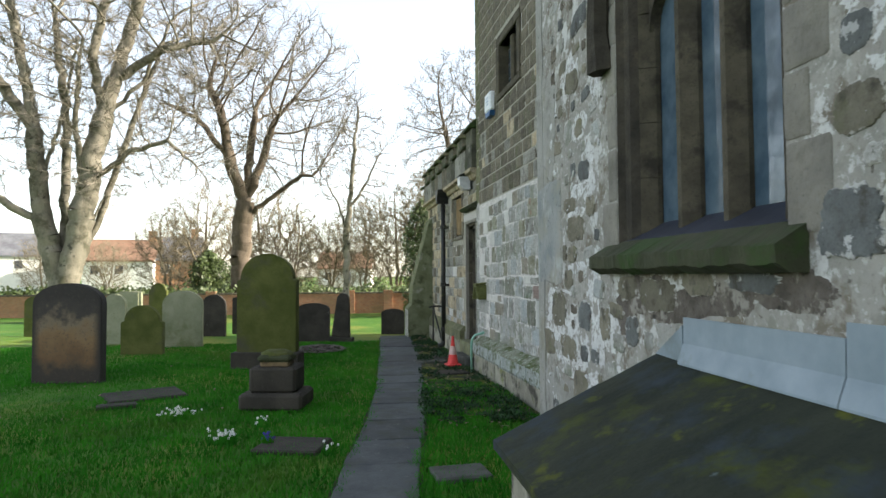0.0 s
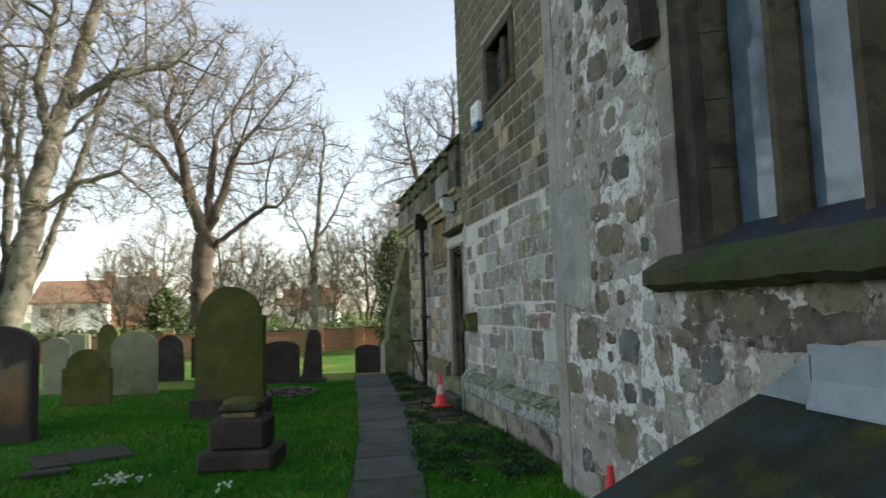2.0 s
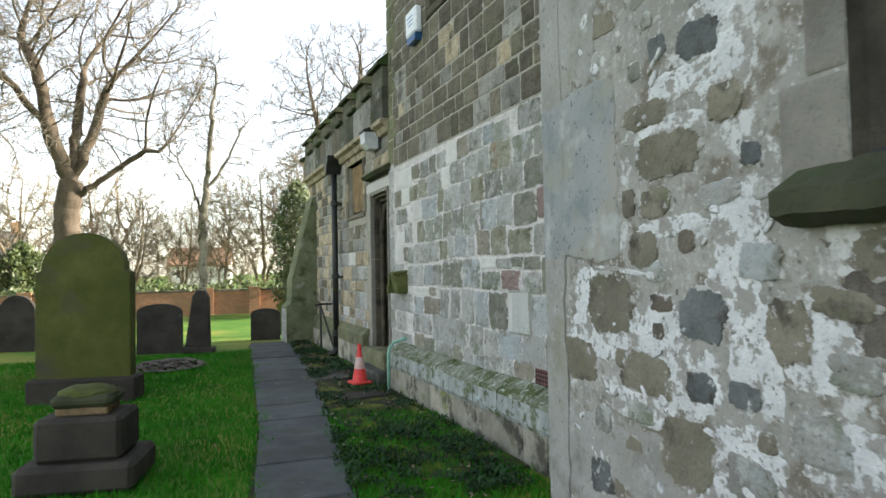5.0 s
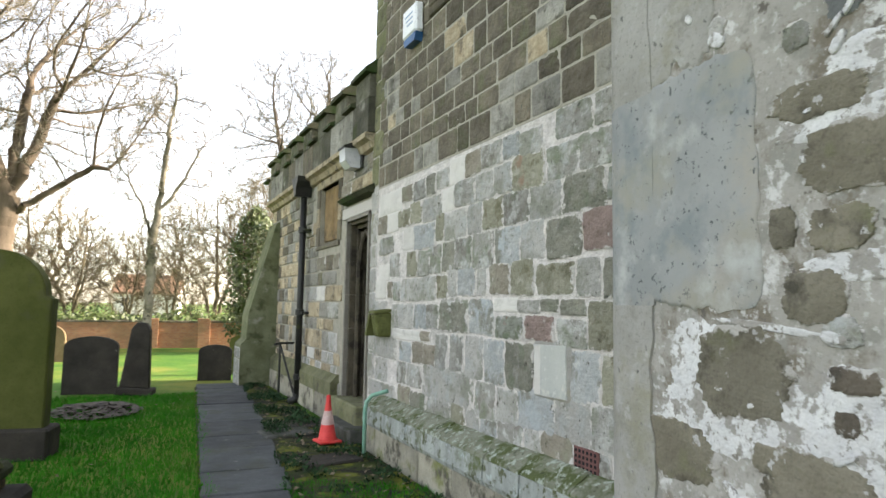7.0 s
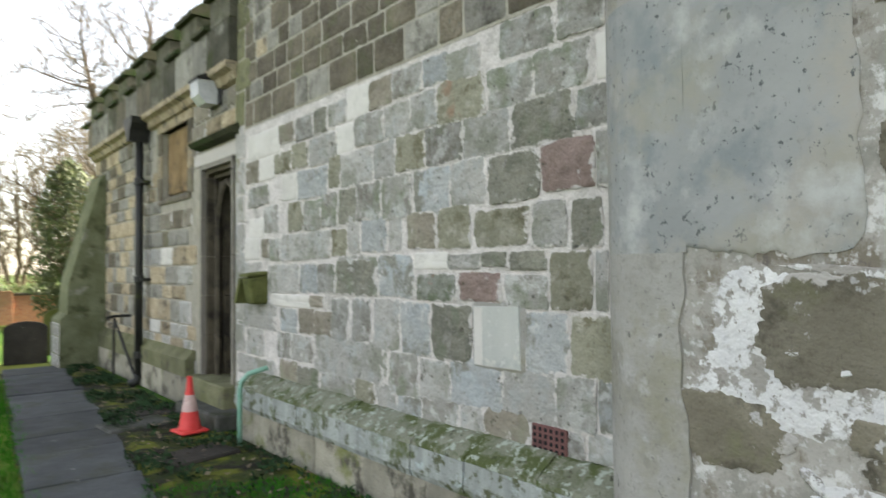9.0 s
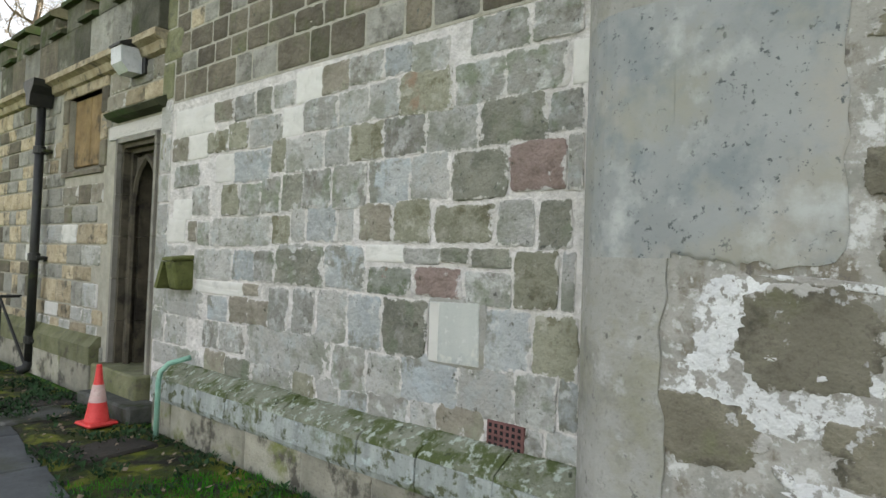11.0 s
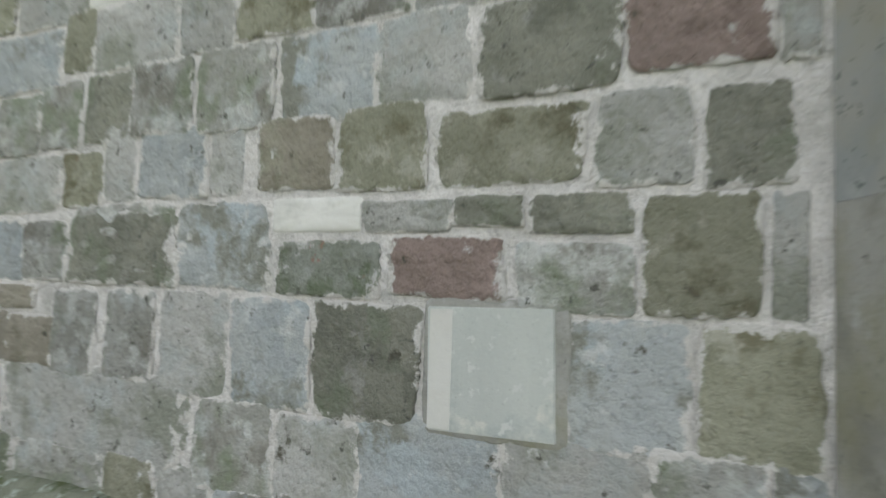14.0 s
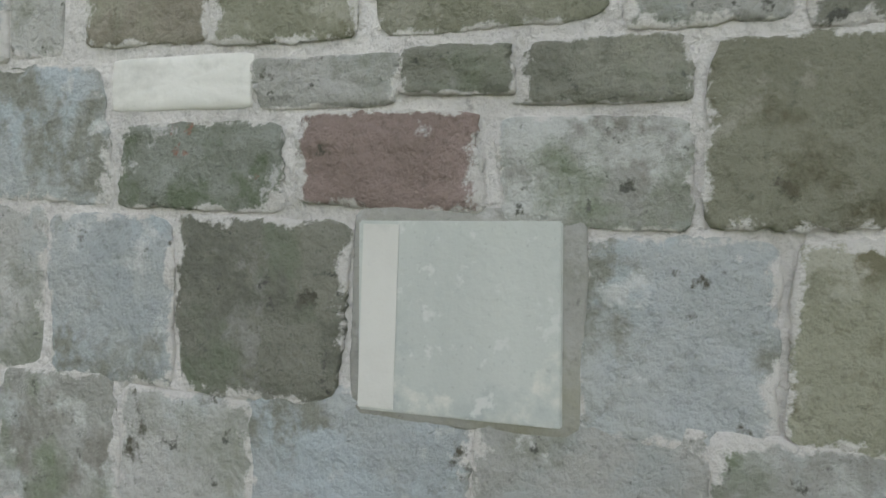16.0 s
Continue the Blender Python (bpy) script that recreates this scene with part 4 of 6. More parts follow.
course([(3.73, 0.73, 0.38, 0.24, "p"), (3.07, 0.96, 0.3, 0.19, "b"), (2.76, 0.97, 0.26, 0.2, "q"), (2.49, 0.97, 0.26, 0.18, "q"), (3.05, 1.12, 0.69, 0.1, "w"), (2.59, 1.13, 0.22, 0.09, "q")])
course([(3.17, 1.3, 0.58, 0.24, "p"), (2.72, 1.31, 0.3, 0.23, "b"), (2.44, 1.31, 0.24, 0.22, "g"), (2.04, 1.32, 0.52, 0.25, "d")])
course([(3.7, 1.75, 0.32, 0.17, "w"), (3.51, 1.57, 0.13, 0.17, "q"), (3.33, 1.55, 0.19, 0.19, "g"), (2.8, 1.56, 0.84, 0.22, "p"), (2.25, 1.57, 0.22, 0.2, "o")])
course([(3.65, 2.04, 0.41, 0.18, "g"), (3.39, 1.82, 0.28, 0.24, "g"), (2.94, 1.81, 0.25, 0.24, "o"), (2.66, 1.8, 0.27, 0.24, "g"), (2.4, 1.82, 0.23, 0.25, "g"), (2.14, 1.83, 0.24, 0.26, "d"), (1.87, 1.84, 0.28, 0.26, "g"), (1.54, 1.84, 0.32, 0.28, "g"), (1.18, 1.84, 0.34, 0.28, "b"), (0.86, 1.86, 0.29, 0.26, "p"), (0.5, 1.85, 0.37, 0.26, "d"), (0.14, 1.87, 0.32, 0.24, "r"), (-0.07, 1.87, 0.08, 0.26, "g")])
course([(3.77, 2.27, 0.29, 0.2, "q"), (3.47, 2.27, 0.3, 0.2, "w"), (3.16, 2.28, 0.31, 0.17, "o"), (2.86, 2.3, 0.26, 0.2, "o"), (2.5, 2.29, 0.42, 0.22, "p"), (3.05, 2.06, 0.26, 0.21, "w"), (2.66, 2.05, 0.5, 0.23, "b"), (2.32, 2.1, 0.17, 0.23, "o"), (2.02, 2.09, 0.42, 0.25, "p"), (1.68, 2.1, 0.24, 0.24, "p"), (1.39, 2.11, 0.3, 0.23, "o"), (1.07, 2.11, 0.34, 0.23, "g"), (0.7, 2.11, 0.37, 0.25, "p"), (0.3, 2.11, 0.4, 0.24, "d"), (-0.01, 2.12, 0.18, 0.19, "g")])
course([(3.55, 2.49, 0.63, 0.22, "w"), (3.09, 2.52, 0.28, 0.16, "q"), (2.78, 2.51, 0.3, 0.19, "g"), (2.52, 2.52, 0.2, 0.19, "d"), (2.28, 2.53, 0.26, 0.17, "p"), (2, 2.55, 0.28, 0.22, "w"), (1.72, 2.56, 0.28, 0.2, "q"), (2.17, 2.32, 0.22, 0.2, "w"), (1.86, 2.34, 0.36, 0.21, "g"), (1.53, 2.34, 0.28, 0.22, "p"), (1.25, 2.35, 0.26, 0.22, "p"), (0.91, 2.35, 0.4, 0.25, "o"), (0.52, 2.34, 0.33, 0.22, "g"), (0.17, 2.35, 0.35, 0.22, "g"), (-0.09, 2.34, 0.1, 0.2, "w"), (1.42, 2.57, 0.31, 0.18, "g"), (1.14, 2.57, 0.23, 0.18, "b"), (0.88, 2.54, 0.28, 0.19, "p")])
fill_course(2.47, 2.70, [11.12, 10.81, 10.46, 10.31, 10.0, 9.65, 9.43, 9.16, 8.87, 8.56, 8.24, 7.99, 7.6, 7.2, 6.9], "dqdqdqdwoggbgg")
fill_course(2.19, 2.47, [11.14, 11.01, 10.29, 10.05, 9.77, 9.29, 9.06, 8.66, 8.38, 8.11, 7.69, 7.33, 6.99, 6.88, 6.7], "owqogwqggogpwp")
fill_course(1.96, 2.19, [11.14, 11.07, 10.72, 10.24, 9.99, 9.43, 9.24, 8.84, 8.55, 8.22, 7.88, 7.49, 7.08, 6.9, 6.7], "gowpgpoqgogpdg")
fill_course(1.69, 1.96, [11.14, 11.05, 10.52, 10.21, 9.97, 9.43, 9.24, 8.96, 8.74, 8.37, 8.0, 7.69, 7.3, 6.97, 6.7], "pgwbogdgqbpqrp")
fill_course(1.46, 1.69, [11.14, 10.98, 10.63, 10.31, 9.94, 9.4, 9.15, 8.98, 8.66, 8.48, 8.16, 7.83, 7.38, 7.1, 6.88, 6.7], "gwogpdggbqoogdg")
fill_course(1.18, 1.46, [11.14, 10.58, 9.93, 9.63, 9.3, 8.78, 8.39], "ppbpgb")
fill_course(1.36, 1.46, [8.39, 8.05, 7.76, 7.54, 7.26], "wpdd")
fill_course(1.19, 1.355, [8.39, 7.98, 7.6, 7.26], "grg")
fill_course(1.19, 1.46, [7.26, 6.93, 6.7], "og")
fill_course(0.865, 1.18, [8.23, 7.84], "d")
fill_course(0.865, 1.18, [7.44, 7.13, 6.83], "bo")
fill_course(0.845, 1.11, [11.14, 10.29, 9.96, 9.67, 9.38], "pbqq")
fill_course(0.845, 1.175, [9.38, 9.12, 8.85, 8.54, 8.23], "ggpg")
fill_course(0.62, 0.845, [11.14, 10.39, 10.08, 9.71, 9.2, 8.71, 8.36, 8.04], "pgbpppg")
fill_course(0.6, 0.85, [8.04, 7.59, 7.22, 6.98, 6.87, 6.7], "bpgbp")
fill_course(0.4, 0.61, [11.14, 10.32, 9.99, 9.58, 9.09, 8.8, 8.57, 8.3, 7.98, 7.75], "pqgdopbgg")
fill_course(0.44, 0.59, [7.745, 7.4], "d")
fill_course(0.4, 0.6, [7.15, 7.06, 6.7], "gp")


def new_slab():
    """The smooth pale replacement stone with grey cement round it."""
    stone(TOWER_WALL, "b", 0.622, 1.008, 0.405, 0.37, STRIP, 0.012, name="cement_bed")
    part("pale_edge", boxm(-0.0185, -0.013, 0.735, 0.8, 0.846, 1.16), M["w"], TOWER_WALL)
    bm = bmesh.new()
    prism(bm, [(0.81, 1.165), (0.462, 1.172), (0.452, 0.845), (0.8, 0.84)], "x", -0.017, 0.02)
    bmesh.ops.bevel(bm, geom=bm.edges[:], offset=0.003, segments=2, affect="EDGES")
    part("new_stone", bm, SLAB, TOWER_WALL, "smooth pale new sandstone block")


new_slab()


def old_courses():
    """Small dark stones in regular courses above the repair; the nearest are parts."""
    r, z, rest, count = random.Random(11), 2.70, [], 0
    while z < 7.5:
        h = r.choice((0.17, 0.19, 0.21, 0.235, 0.27))
        u = -0.35 + r.uniform(0, 0.15)
        while u < 3.88:
            w = r.uniform(0.2, 0.44) if h > 0.18 else r.uniform(0.2, 0.34)
            w = min(w, 3.93 - u)
            inside = 1.36 < u + w / 2 < 2.62 and 4.12 < z + h / 2 < 5.12
            if w > 0.08 and not inside:
                if z < 4.0:
                    stone(TOWER_WALL, "b" if r.random() < 0.85 else "c", u + w / 2, z + h / 2, w - 0.014, h - 0.014, r.choice("kkkkykkhkk" if z > 2.8 else "kkkhkk"), r.uniform(0.009, 0.014))
                    count += 1
                else:
                    rest.append(("b", u + w / 2, z + h / 2, w - 0.016, h - 0.016, 0.012))
            u += w
        z += h
    for y0, y1, z0, z1 in ((-0.4, 4.1, 2.69, 4.13), (-0.4, 1.3, 4.13, 5.13), (2.67, 4.1, 4.13, 5.13), (-0.4, 4.1, 5.13, 12)):
        part("old_mortar", boxm(-0.004, 0.01, y0, y1, z0, z1), MORTAR_UPPER, TOWER_WALL)
    joined_stones("old_stones", TOWER_WALL, rest, "k")
    z = 0.6
    while z < 7.5:
        h = r.uniform(0.25, 0.36)
        w = r.choice((0.2, 0.34)) if z > 2.7 else 0.2
        stone(TOWER_WALL, "b", 4.15 - w / 2, z + h / 2, w, h - 0.015, "v" if z > 2.6 else "p", 0.016, name="quoin")
        z += h


old_courses()


def tower_window():
    win = tagged(empty("window_2", TOWER), "small two-light square-headed tower window with leaded panes", "window", kind="structure")
    a0, a1, b0, b1 = 1.47, 2.5, 4.24, 4.98
    for n, (p, q, c, d) in {"jamb": (a0 - 0.12, a0 + 0.03, b0, b1), "jamb_far": (a1 - 0.03, a1 + 0.12, b0, b1), "lintel": (a0 - 0.12, a1 + 0.12, b1, b1 + 0.14), "sill": (a0 - 0.12, a1 + 0.12, b0 - 0.1, b0)}.items():
        part(n.split("_")[0], boxm(-0.03, 0.25, p, q, c, d, bevel=0.012), MULLION, win)
    part("mullion", boxm(0.03, 0.2, 1.92, 2.04, b0, b1, bevel=0.03), MULLION, win)
    for p, q in ((a0 + 0.03, 1.92), (2.04, a1 - 0.03)):
        part("pane", boxm(0.14, 0.146, p, q, b0, b1), GLASS, win)
        for k in range(1, 4):
            part("glazing_bar", boxm(0.132, 0.14, p, q, b0 + k * 0.22, b0 + k * 0.22 + 0.01), IRON, win)
    part("dark_backing", boxm(0.4, 0.42, a0, a1, b0, b1), HOLE, win)


tower_window()


def plinth():
    """Sloping mossy plinth course with a streaked face over damp base stones."""
    t = tagged(empty("plinth", TOWER), "weathered sloping stone plinth, mossy top with pale streaks", "plinth", kind="structure")
    r, u = random.Random(9), -0.4
    while u < 3.75:
        L = min(r.uniform(0.45, 0.8), 3.78 - u)
        if L < 0.1:
            break
        bm = bmesh.new()
        j = r.uniform(-0.008, 0.008)
        prism(bm, [(0.0, 0.36), (0.0, 0.475 + j), (-0.04, 0.465 + j), (-0.18 + j, 0.385), (-0.185 + j, 0.36)], "y", u + 0.004, u + L - 0.004)
        part("weathering_stone", bm, MOSSY, t)
        bm = bmesh.new()
        prism(bm, [(0.0, 0.18), (0.0, 0.359), (-0.19 + j, 0.359), (-0.197 + j, 0.22), (-0.18 + j, 0.18)], "y", u + 0.004, u + L - 0.004)
        part("face_stone", bm, PLINTH_FACE, t)
        u += L
    part("backing", boxm(-0.14, 0.0, -0.4, 3.78, GROUND - 0.2, 0.178), MORTAR_OLD, t)
    for z0, z1 in ((GROUND - 0.03, 0.178),):
        u = -0.4
        while u < 3.75:
            L = min(r.uniform(0.32, 0.75), 3.78 - u)
            if L > 0.08:
                stone(t, "b", u + L / 2, (z0 + z1) / 2, L - 0.015, z1 - z0 - 0.012, BASE_STONE, r.uniform(0.012, 0.03), -0.14)
            u += L
    return t


plinth()


def air_brick():
    t = tagged(empty("air_brick", TOWER @ pose(-0.014, 0.275, 0.51)), "maroon terracotta air brick pierced with small square holes", "air vent")
    bm = boxm(0.0, 0.03, -0.113, 0.113, -0.085, 0.085, bevel=0.004)
    part("body", bm, GRILLE, t)
    # near-black plates on the solid face stand for the shade in its holes
    for i in range(6):
        for k in range(5):
            y, z = -0.088 + i * 0.0352, -0.064 + k * 0.032
            part("hole_shade", boxm(-0.004, -0.0005, y - 0.008, y + 0.008, z - 0.009, z + 0.009), HOLE, t)


air_brick()


# ---- low aisle with door, parapet and downpipe ----
LOW_END = 10.1


def low_wall():
    bm = bmesh.new()
    d0, d1, dz = 4.25, 5.15, 2.5            # doorway
    w0, w1, wz0, wz1 = 5.6, 6.55, 2.26, 3.1  # blocked window
    box(bm, 0.03, 0.6, 4.15, d0, GROUND - 0.3, 3.72)
    box(bm, 0.03, 0.6, d0, d1, dz, 3.72)
    box(bm, 0.03, 0.6, d0, d1, GROUND - 0.3, 0.26)
    box(bm, 0.03, 0.6, d1, w0, GROUND - 0.3, 3.72)
    box(bm, 0.03, 0.6, w0, w1, GROUND - 0.3, wz0)
    box(bm, 0.03, 0.6, w0, w1, wz1, 3.72)
    box(bm, 0.13, 0.6, w0, w1, wz0, wz1)
    box(bm, 0.03, 0.6, w1, LOW_END, GROUND - 0.3, 3.72)
    box(bm, 0.6, 6, 5.4, LOW_END, GROUND - 0.3, 3.75)
    ob = tagged(part("wall_aisle", bm, MORTAR_OLD, m=TOWER), "low aisle wall of ochre and grey squared stones", "wall", kind="structure")
    r, z, n, rest = random.Random(21), 0.0, 0, {k: [] for k in "yhk"}
    while z < 3.45:
        h = r.choice((0.17, 0.2, 0.23, 0.27))
        u = 4.16
        while u < LOW_END - 0.05:
            w = min(r.uniform(0.2, 0.52), LOW_END - u)
            c, cz = u + w / 2, z + h / 2
            hit = (d0 - 0.12 - w / 2 < c < d1 + 0.14 + w / 2 and cz < 2.8) or (w0 - w / 2 < c < w1 + w / 2 and wz0 - 0.12 < cz < wz1 + 0.02)
            if w > 0.07 and not hit:
                key = r.choice("yhqkhynqh" if z > 1.5 else "ypywpyhp")
                if u < 7.5:
                    stone(ob, "b" if r.random() < 0.6 else "c", c, cz, w - 0.018, h - 0.018, key, r.uniform(0.014, 0.022), 0.03)
                else:
                    rest[r.choice("yyhkh")].append(("b", c, cz, w - 0.018, h - 0.018, -0.03 + r.uniform(0.014, 0.022)))
            u += w
        z += h
    for k, items in rest.items():
        joined_stones("far_stones", ob, items, k)
    for j in range(2):
        part("infill_slab", boxm(0.09, 0.14, w0 + 0.01 + j * 0.47, w0 + 0.472 + j * 0.47, wz0 + 0.06, wz1 - 0.01, bevel=0.012), OCHRE_INFILL, ob)
    bm = bmesh.new()
    prism(bm, [(0.2, 2.2), (0.0, 2.2), (0.0, 2.24), (0.22, 2.38)], "y", w0 - 0.1, w1 + 0.1)
    part("blocked_window_sill", bm, M["k"], ob)
    for p, q in ((w0 - 0.16, w0), (w1, w1 + 0.16)):
        for k in range(3):
            part("window_jamb", boxm(0.01, 0.2, p, q, wz0 + k * 0.285, wz0 + k * 0.285 + 0.275, bevel=0.01), M["y"] if k == 1 else M["k"], ob)
    part("window_lintel", boxm(0.01, 0.2, w0 - 0.16, w1 + 0.16, wz1, wz1 + 0.17, bevel=0.01), M["y"], ob)
    u = 5.35
    while u < LOW_END - 0.2:
        L = 0.85
        bm = bmesh.new()
        e = min(u + L, LOW_END) - 0.005
        prism(bm, [(0.03, 0.22), (0.03, 0.5), (0.0, 0.5), (-0.085, 0.4), (-0.085, 0.22)], "y", u + 0.005, e)
        part("plinth_weathering", bm, M["v"], ob)
        part("plinth_stone", boxm(-0.08, 0.03, u + 0.005, e, GROUND, 0.216, bevel=0.008), BASE_STONE, ob)
        u += L
    return ob


low_wall()


def doorway():
    t = tagged(empty("door_1", TOWER), "pointed arched stone doorway with moulded jambs and lilac-grey door", "door", kind="structure")
    d0, d1, spring, z0 = 4.25, 5.15, 1.85, 0.27
    steps = ((0.0, 0.02, 0.0), (0.05, 0.1, 0.045), (0.12, 0.18, 0.09), (0.2, 0.45, 0.14))
    for i, (x0, x1, inset) in enumerate(steps):
        for s, e in ((1, d0), (-1, d1)):
            bm = bmesh.new()
            z = z0
            while z < 2.5:
                h = min(0.42, 2.5 - z)
                a, b = sorted((e, e + s * (inset + 0.045)))
                box(bm, x0, x1 + 0.05, a, b, z + 0.003, z + h - 0.003)
                z += h
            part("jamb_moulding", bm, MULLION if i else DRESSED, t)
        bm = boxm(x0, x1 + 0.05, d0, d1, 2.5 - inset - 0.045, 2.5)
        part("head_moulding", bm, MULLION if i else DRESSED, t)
    a, b = d0 + 0.18, d1 - 0.18
    c, w = (a + b) / 2, (b - a) / 2
    pts = [(a, spring), (a, 2.32), (b, 2.32), (b, spring)]
    arc = []
    for k in range(1, 10):
        f = k / 10
        y = b - 2 * w * f
        arc.append((y, spring + 0.44 * math.sqrt(max(0, 1 - abs(1 - 2 * (1 - f)) ** 1.6)) if k != 5 else spring + 0.46))
    bm = bmesh.new()
    prism(bm, pts + arc, "x", 0.14, 0.3)
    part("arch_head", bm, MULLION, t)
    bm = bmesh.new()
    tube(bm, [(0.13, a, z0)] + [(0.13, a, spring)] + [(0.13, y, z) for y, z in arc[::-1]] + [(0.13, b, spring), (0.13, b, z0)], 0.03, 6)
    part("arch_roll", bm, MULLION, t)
    # added dark board: its colour stands for the shaded interior behind the open door
    leaf = part("door_leaf", boxm(0.42, 0.46, a, b, z0, 2.4), DOORWAY_DARK, t, "dark board set back in the doorway for its shaded interior")
    part("door_handle", lathe(bmesh.new(), [(0.012, 0), (0.03, 0.02), (0.03, 0.04), (0.012, 0.05)], 10), IRON, leaf, m=pose(0.42, a + 0.1, 1.05, 0, -90, 0))
    part("open_leaf", boxm(0.16, 0.44, a + 0.02, a + 0.06, z0, 2.1), DOOR_PAINT, t, "lilac-grey painted door edge")
    part("threshold", boxm(-0.12, 0.5, d0 - 0.05, d1 + 0.05, GROUND, z0, bevel=0.015), M["v"], t)
    bm = bmesh.new()
    prism(bm, [(0.03, 2.67), (-0.08, 2.69), (-0.12, 2.73), (-0.02, 2.79), (0.03, 2.79)], "y", 4.06, 5.2)
    part("hood_mould", bm, SILL, t, "dark mossy projecting hood over the doorway")
    part("lintel_stone", boxm(0.005, 0.1, d0 - 0.16, d1 + 0.2, 2.502, 2.64, bevel=0.01), M["p"], t)
    return t


doorway()


def steps():
    t = tagged(part("door_step", boxm(-0.29, -0.005, -0.5, 0.5, 0, 0.16, bevel=0.02), STEP_STONE, m=TOWER @ pose(0, 4.48, GROUND, 0, 0, 3)), "dark damp stone slab step before the church door", "step")
    bm = boxm(-0.3, 0.3, -0.22, 0.22, 0, 0.05, bevel=0.015)
    tagged(part("flat_stone", bm, STEP_STONE, m=pose(1.3, 11.75, GROUND - 0.008, 0, 0, 8)), "dark flat stone sunk in moss beside path", "stone slab")
    return t


steps()


def bracket():
    t = tagged(empty("stone_bracket", TOWER @ pose(0, 3.62, 1.25)), "broken moss-covered stone bracket on wall beside the door", "bracket")
    bm = bmesh.new()
    prism(bm, [(0.02, -0.17), (-0.13, -0.17), (-0.18, 0.06), (0.02, 0.08)], "y", -0.15, 0.0)
    bmesh.ops.bevel(bm, geom=bm.edges[:], offset=0.015, segments=1, affect="EDGES")
    part("block", bm, BRACKET_MOSS, t)
    bm = bmesh.new()
    prism(bm, [(0.02, 0.085), (-0.19, 0.065), (-0.185, 0.095), (0.02, 0.12)], "y", -0.155, 0.03)
    bmesh.ops.bevel(bm, geom=bm.edges[:], offset=0.008, segments=1, affect="EDGES")
    part("slab", bm, BRACKET_MOSS, t)
    bm = bmesh.new()
    prism(bm, [(0.14, -0.17), (0.03, 0.05), (0.075, 0.06), (0.185, -0.16)], "x", -0.17, 0.01)
    part("side_piece", bm, BRACKET_MOSS, t)


bracket()


def parapet():
    t = tagged(empty("parapet", TOWER @ pose(0, 0, 0.1)), "battlemented stone parapet with mossy copings over moulded cornice", "parapet", kind="structure")
    bm = bmesh.new()
    prism(bm, [(0.04, 3.1), (-0.03, 3.12), (-0.06, 3.19), (-0.13, 3.22), (-0.13, 3.28), (0.04, 3.28)], "y", 4.1, LOW_END + 0.05)
    part("cornice", bm, M["y"], t, "ochre moulded cornice")
    r, u = random.Random(2), 4.1
    while u < LOW_END:
        L = min(r.uniform(0.4, 0.6), LOW_END + 0.05 - u)
        part("parapet_stone", boxm(-0.1, 0.16, u + 0.004, u + L - 0.004, 3.282, 3.7, bevel=0.008), r.choice((PARAPET, PARAPET, M["h"], M["k"])), t)
        u += L
    u, first = 4.1, True
    while u < LOW_END:
        part("merlon", boxm(-0.095, 0.14, u, min(u + 0.5, LOW_END), 3.702, 3.98, bevel=0.008), PARAPET, t)
        bm = bmesh.new()
        prism(bm, [(0.2, 3.982), (-0.16, 3.982), (-0.16, 4.03), (-0.02, 4.15), (0.06, 4.15), (0.2, 4.06)], "y", u - 0.03, min(u + 0.53, LOW_END + 0.03))
        part("coping", bm, SILL, t)
        bm = bmesh.new()
        prism(bm, [(0.2, 3.702), (-0.16, 3.702), (-0.16, 3.74), (0.02, 3.83), (0.2, 3.78)], "y", u + 0.502, u + 0.398 + 0.5)
        part("crenel_sill", bm, SILL, t)
        u += 0.9
    return t


parapet()


def buttress():
    t = tagged(empty("buttress", TOWER @ pose(0, 9.74, GROUND)), "green-stained stone buttress with long sloping weathered top", "buttress", kind="structure")
    bm = bmesh.new()
    prism(bm, [(0.04, 0), (-0.62, 0), (-0.62, 0.75), (-0.52, 0.85), (-0.5, 1.3), (-0.06, 3.0), (0.04, 3.05)], "y", -0.35, 0.35)
    part("sloping_body", bm, BUTTRESS_STONE, t)
    r, z = random.Random(8), 0.0
    while z < 0.7:
        h = r.uniform(0.2, 0.28)
        for y in (-0.18, 0.17):
            stone(t, "b", y, z + h / 2, 0.33, h - 0.015, "g", 0.012, -0.62)
        z += h


buttress()


def downpipe():
    t = tagged(empty("downpipe", TOWER @ pose(-0.1, 7.1, GROUND)), "black cast-iron rainwater downpipe with hopper head", "downpipe")
    part("pipe", tube(bmesh.new(), [(0, 0, 0.1), (0, 0, 1.6), (0, 0, 3.25)], 0.05, 12), IRON, t, smooth=True)
    for z in (0.35, 1.33, 2.6):
        part("collar", lathe(bmesh.new(), [(0.05, z), (0.068, z + 0.01), (0.068, z + 0.09), (0.05, z + 0.1)], 12), IRON, t)
        part("bracket", boxm(0.0, 0.12, -0.11, 0.11, z + 0.02, z + 0.06, bevel=0.006), IRON, t)
    bm = bmesh.new()
    prism(bm, [(-0.055, 3.16), (0.055, 3.16), (0.09, 3.3), (0.17, 3.38), (0.19, 3.46), (-0.19, 3.46), (-0.17, 3.38), (-0.09, 3.3)], "x", -0.15, 0.1)
    part("hopper", bm, IRON, t)
    part("shoe", tube(bmesh.new(), [(0, 0, 0.14), (-0.03, 0, 0.06), (-0.12, 0, 0.03)], 0.055, 12), IRON, t, smooth=True)


downpipe()


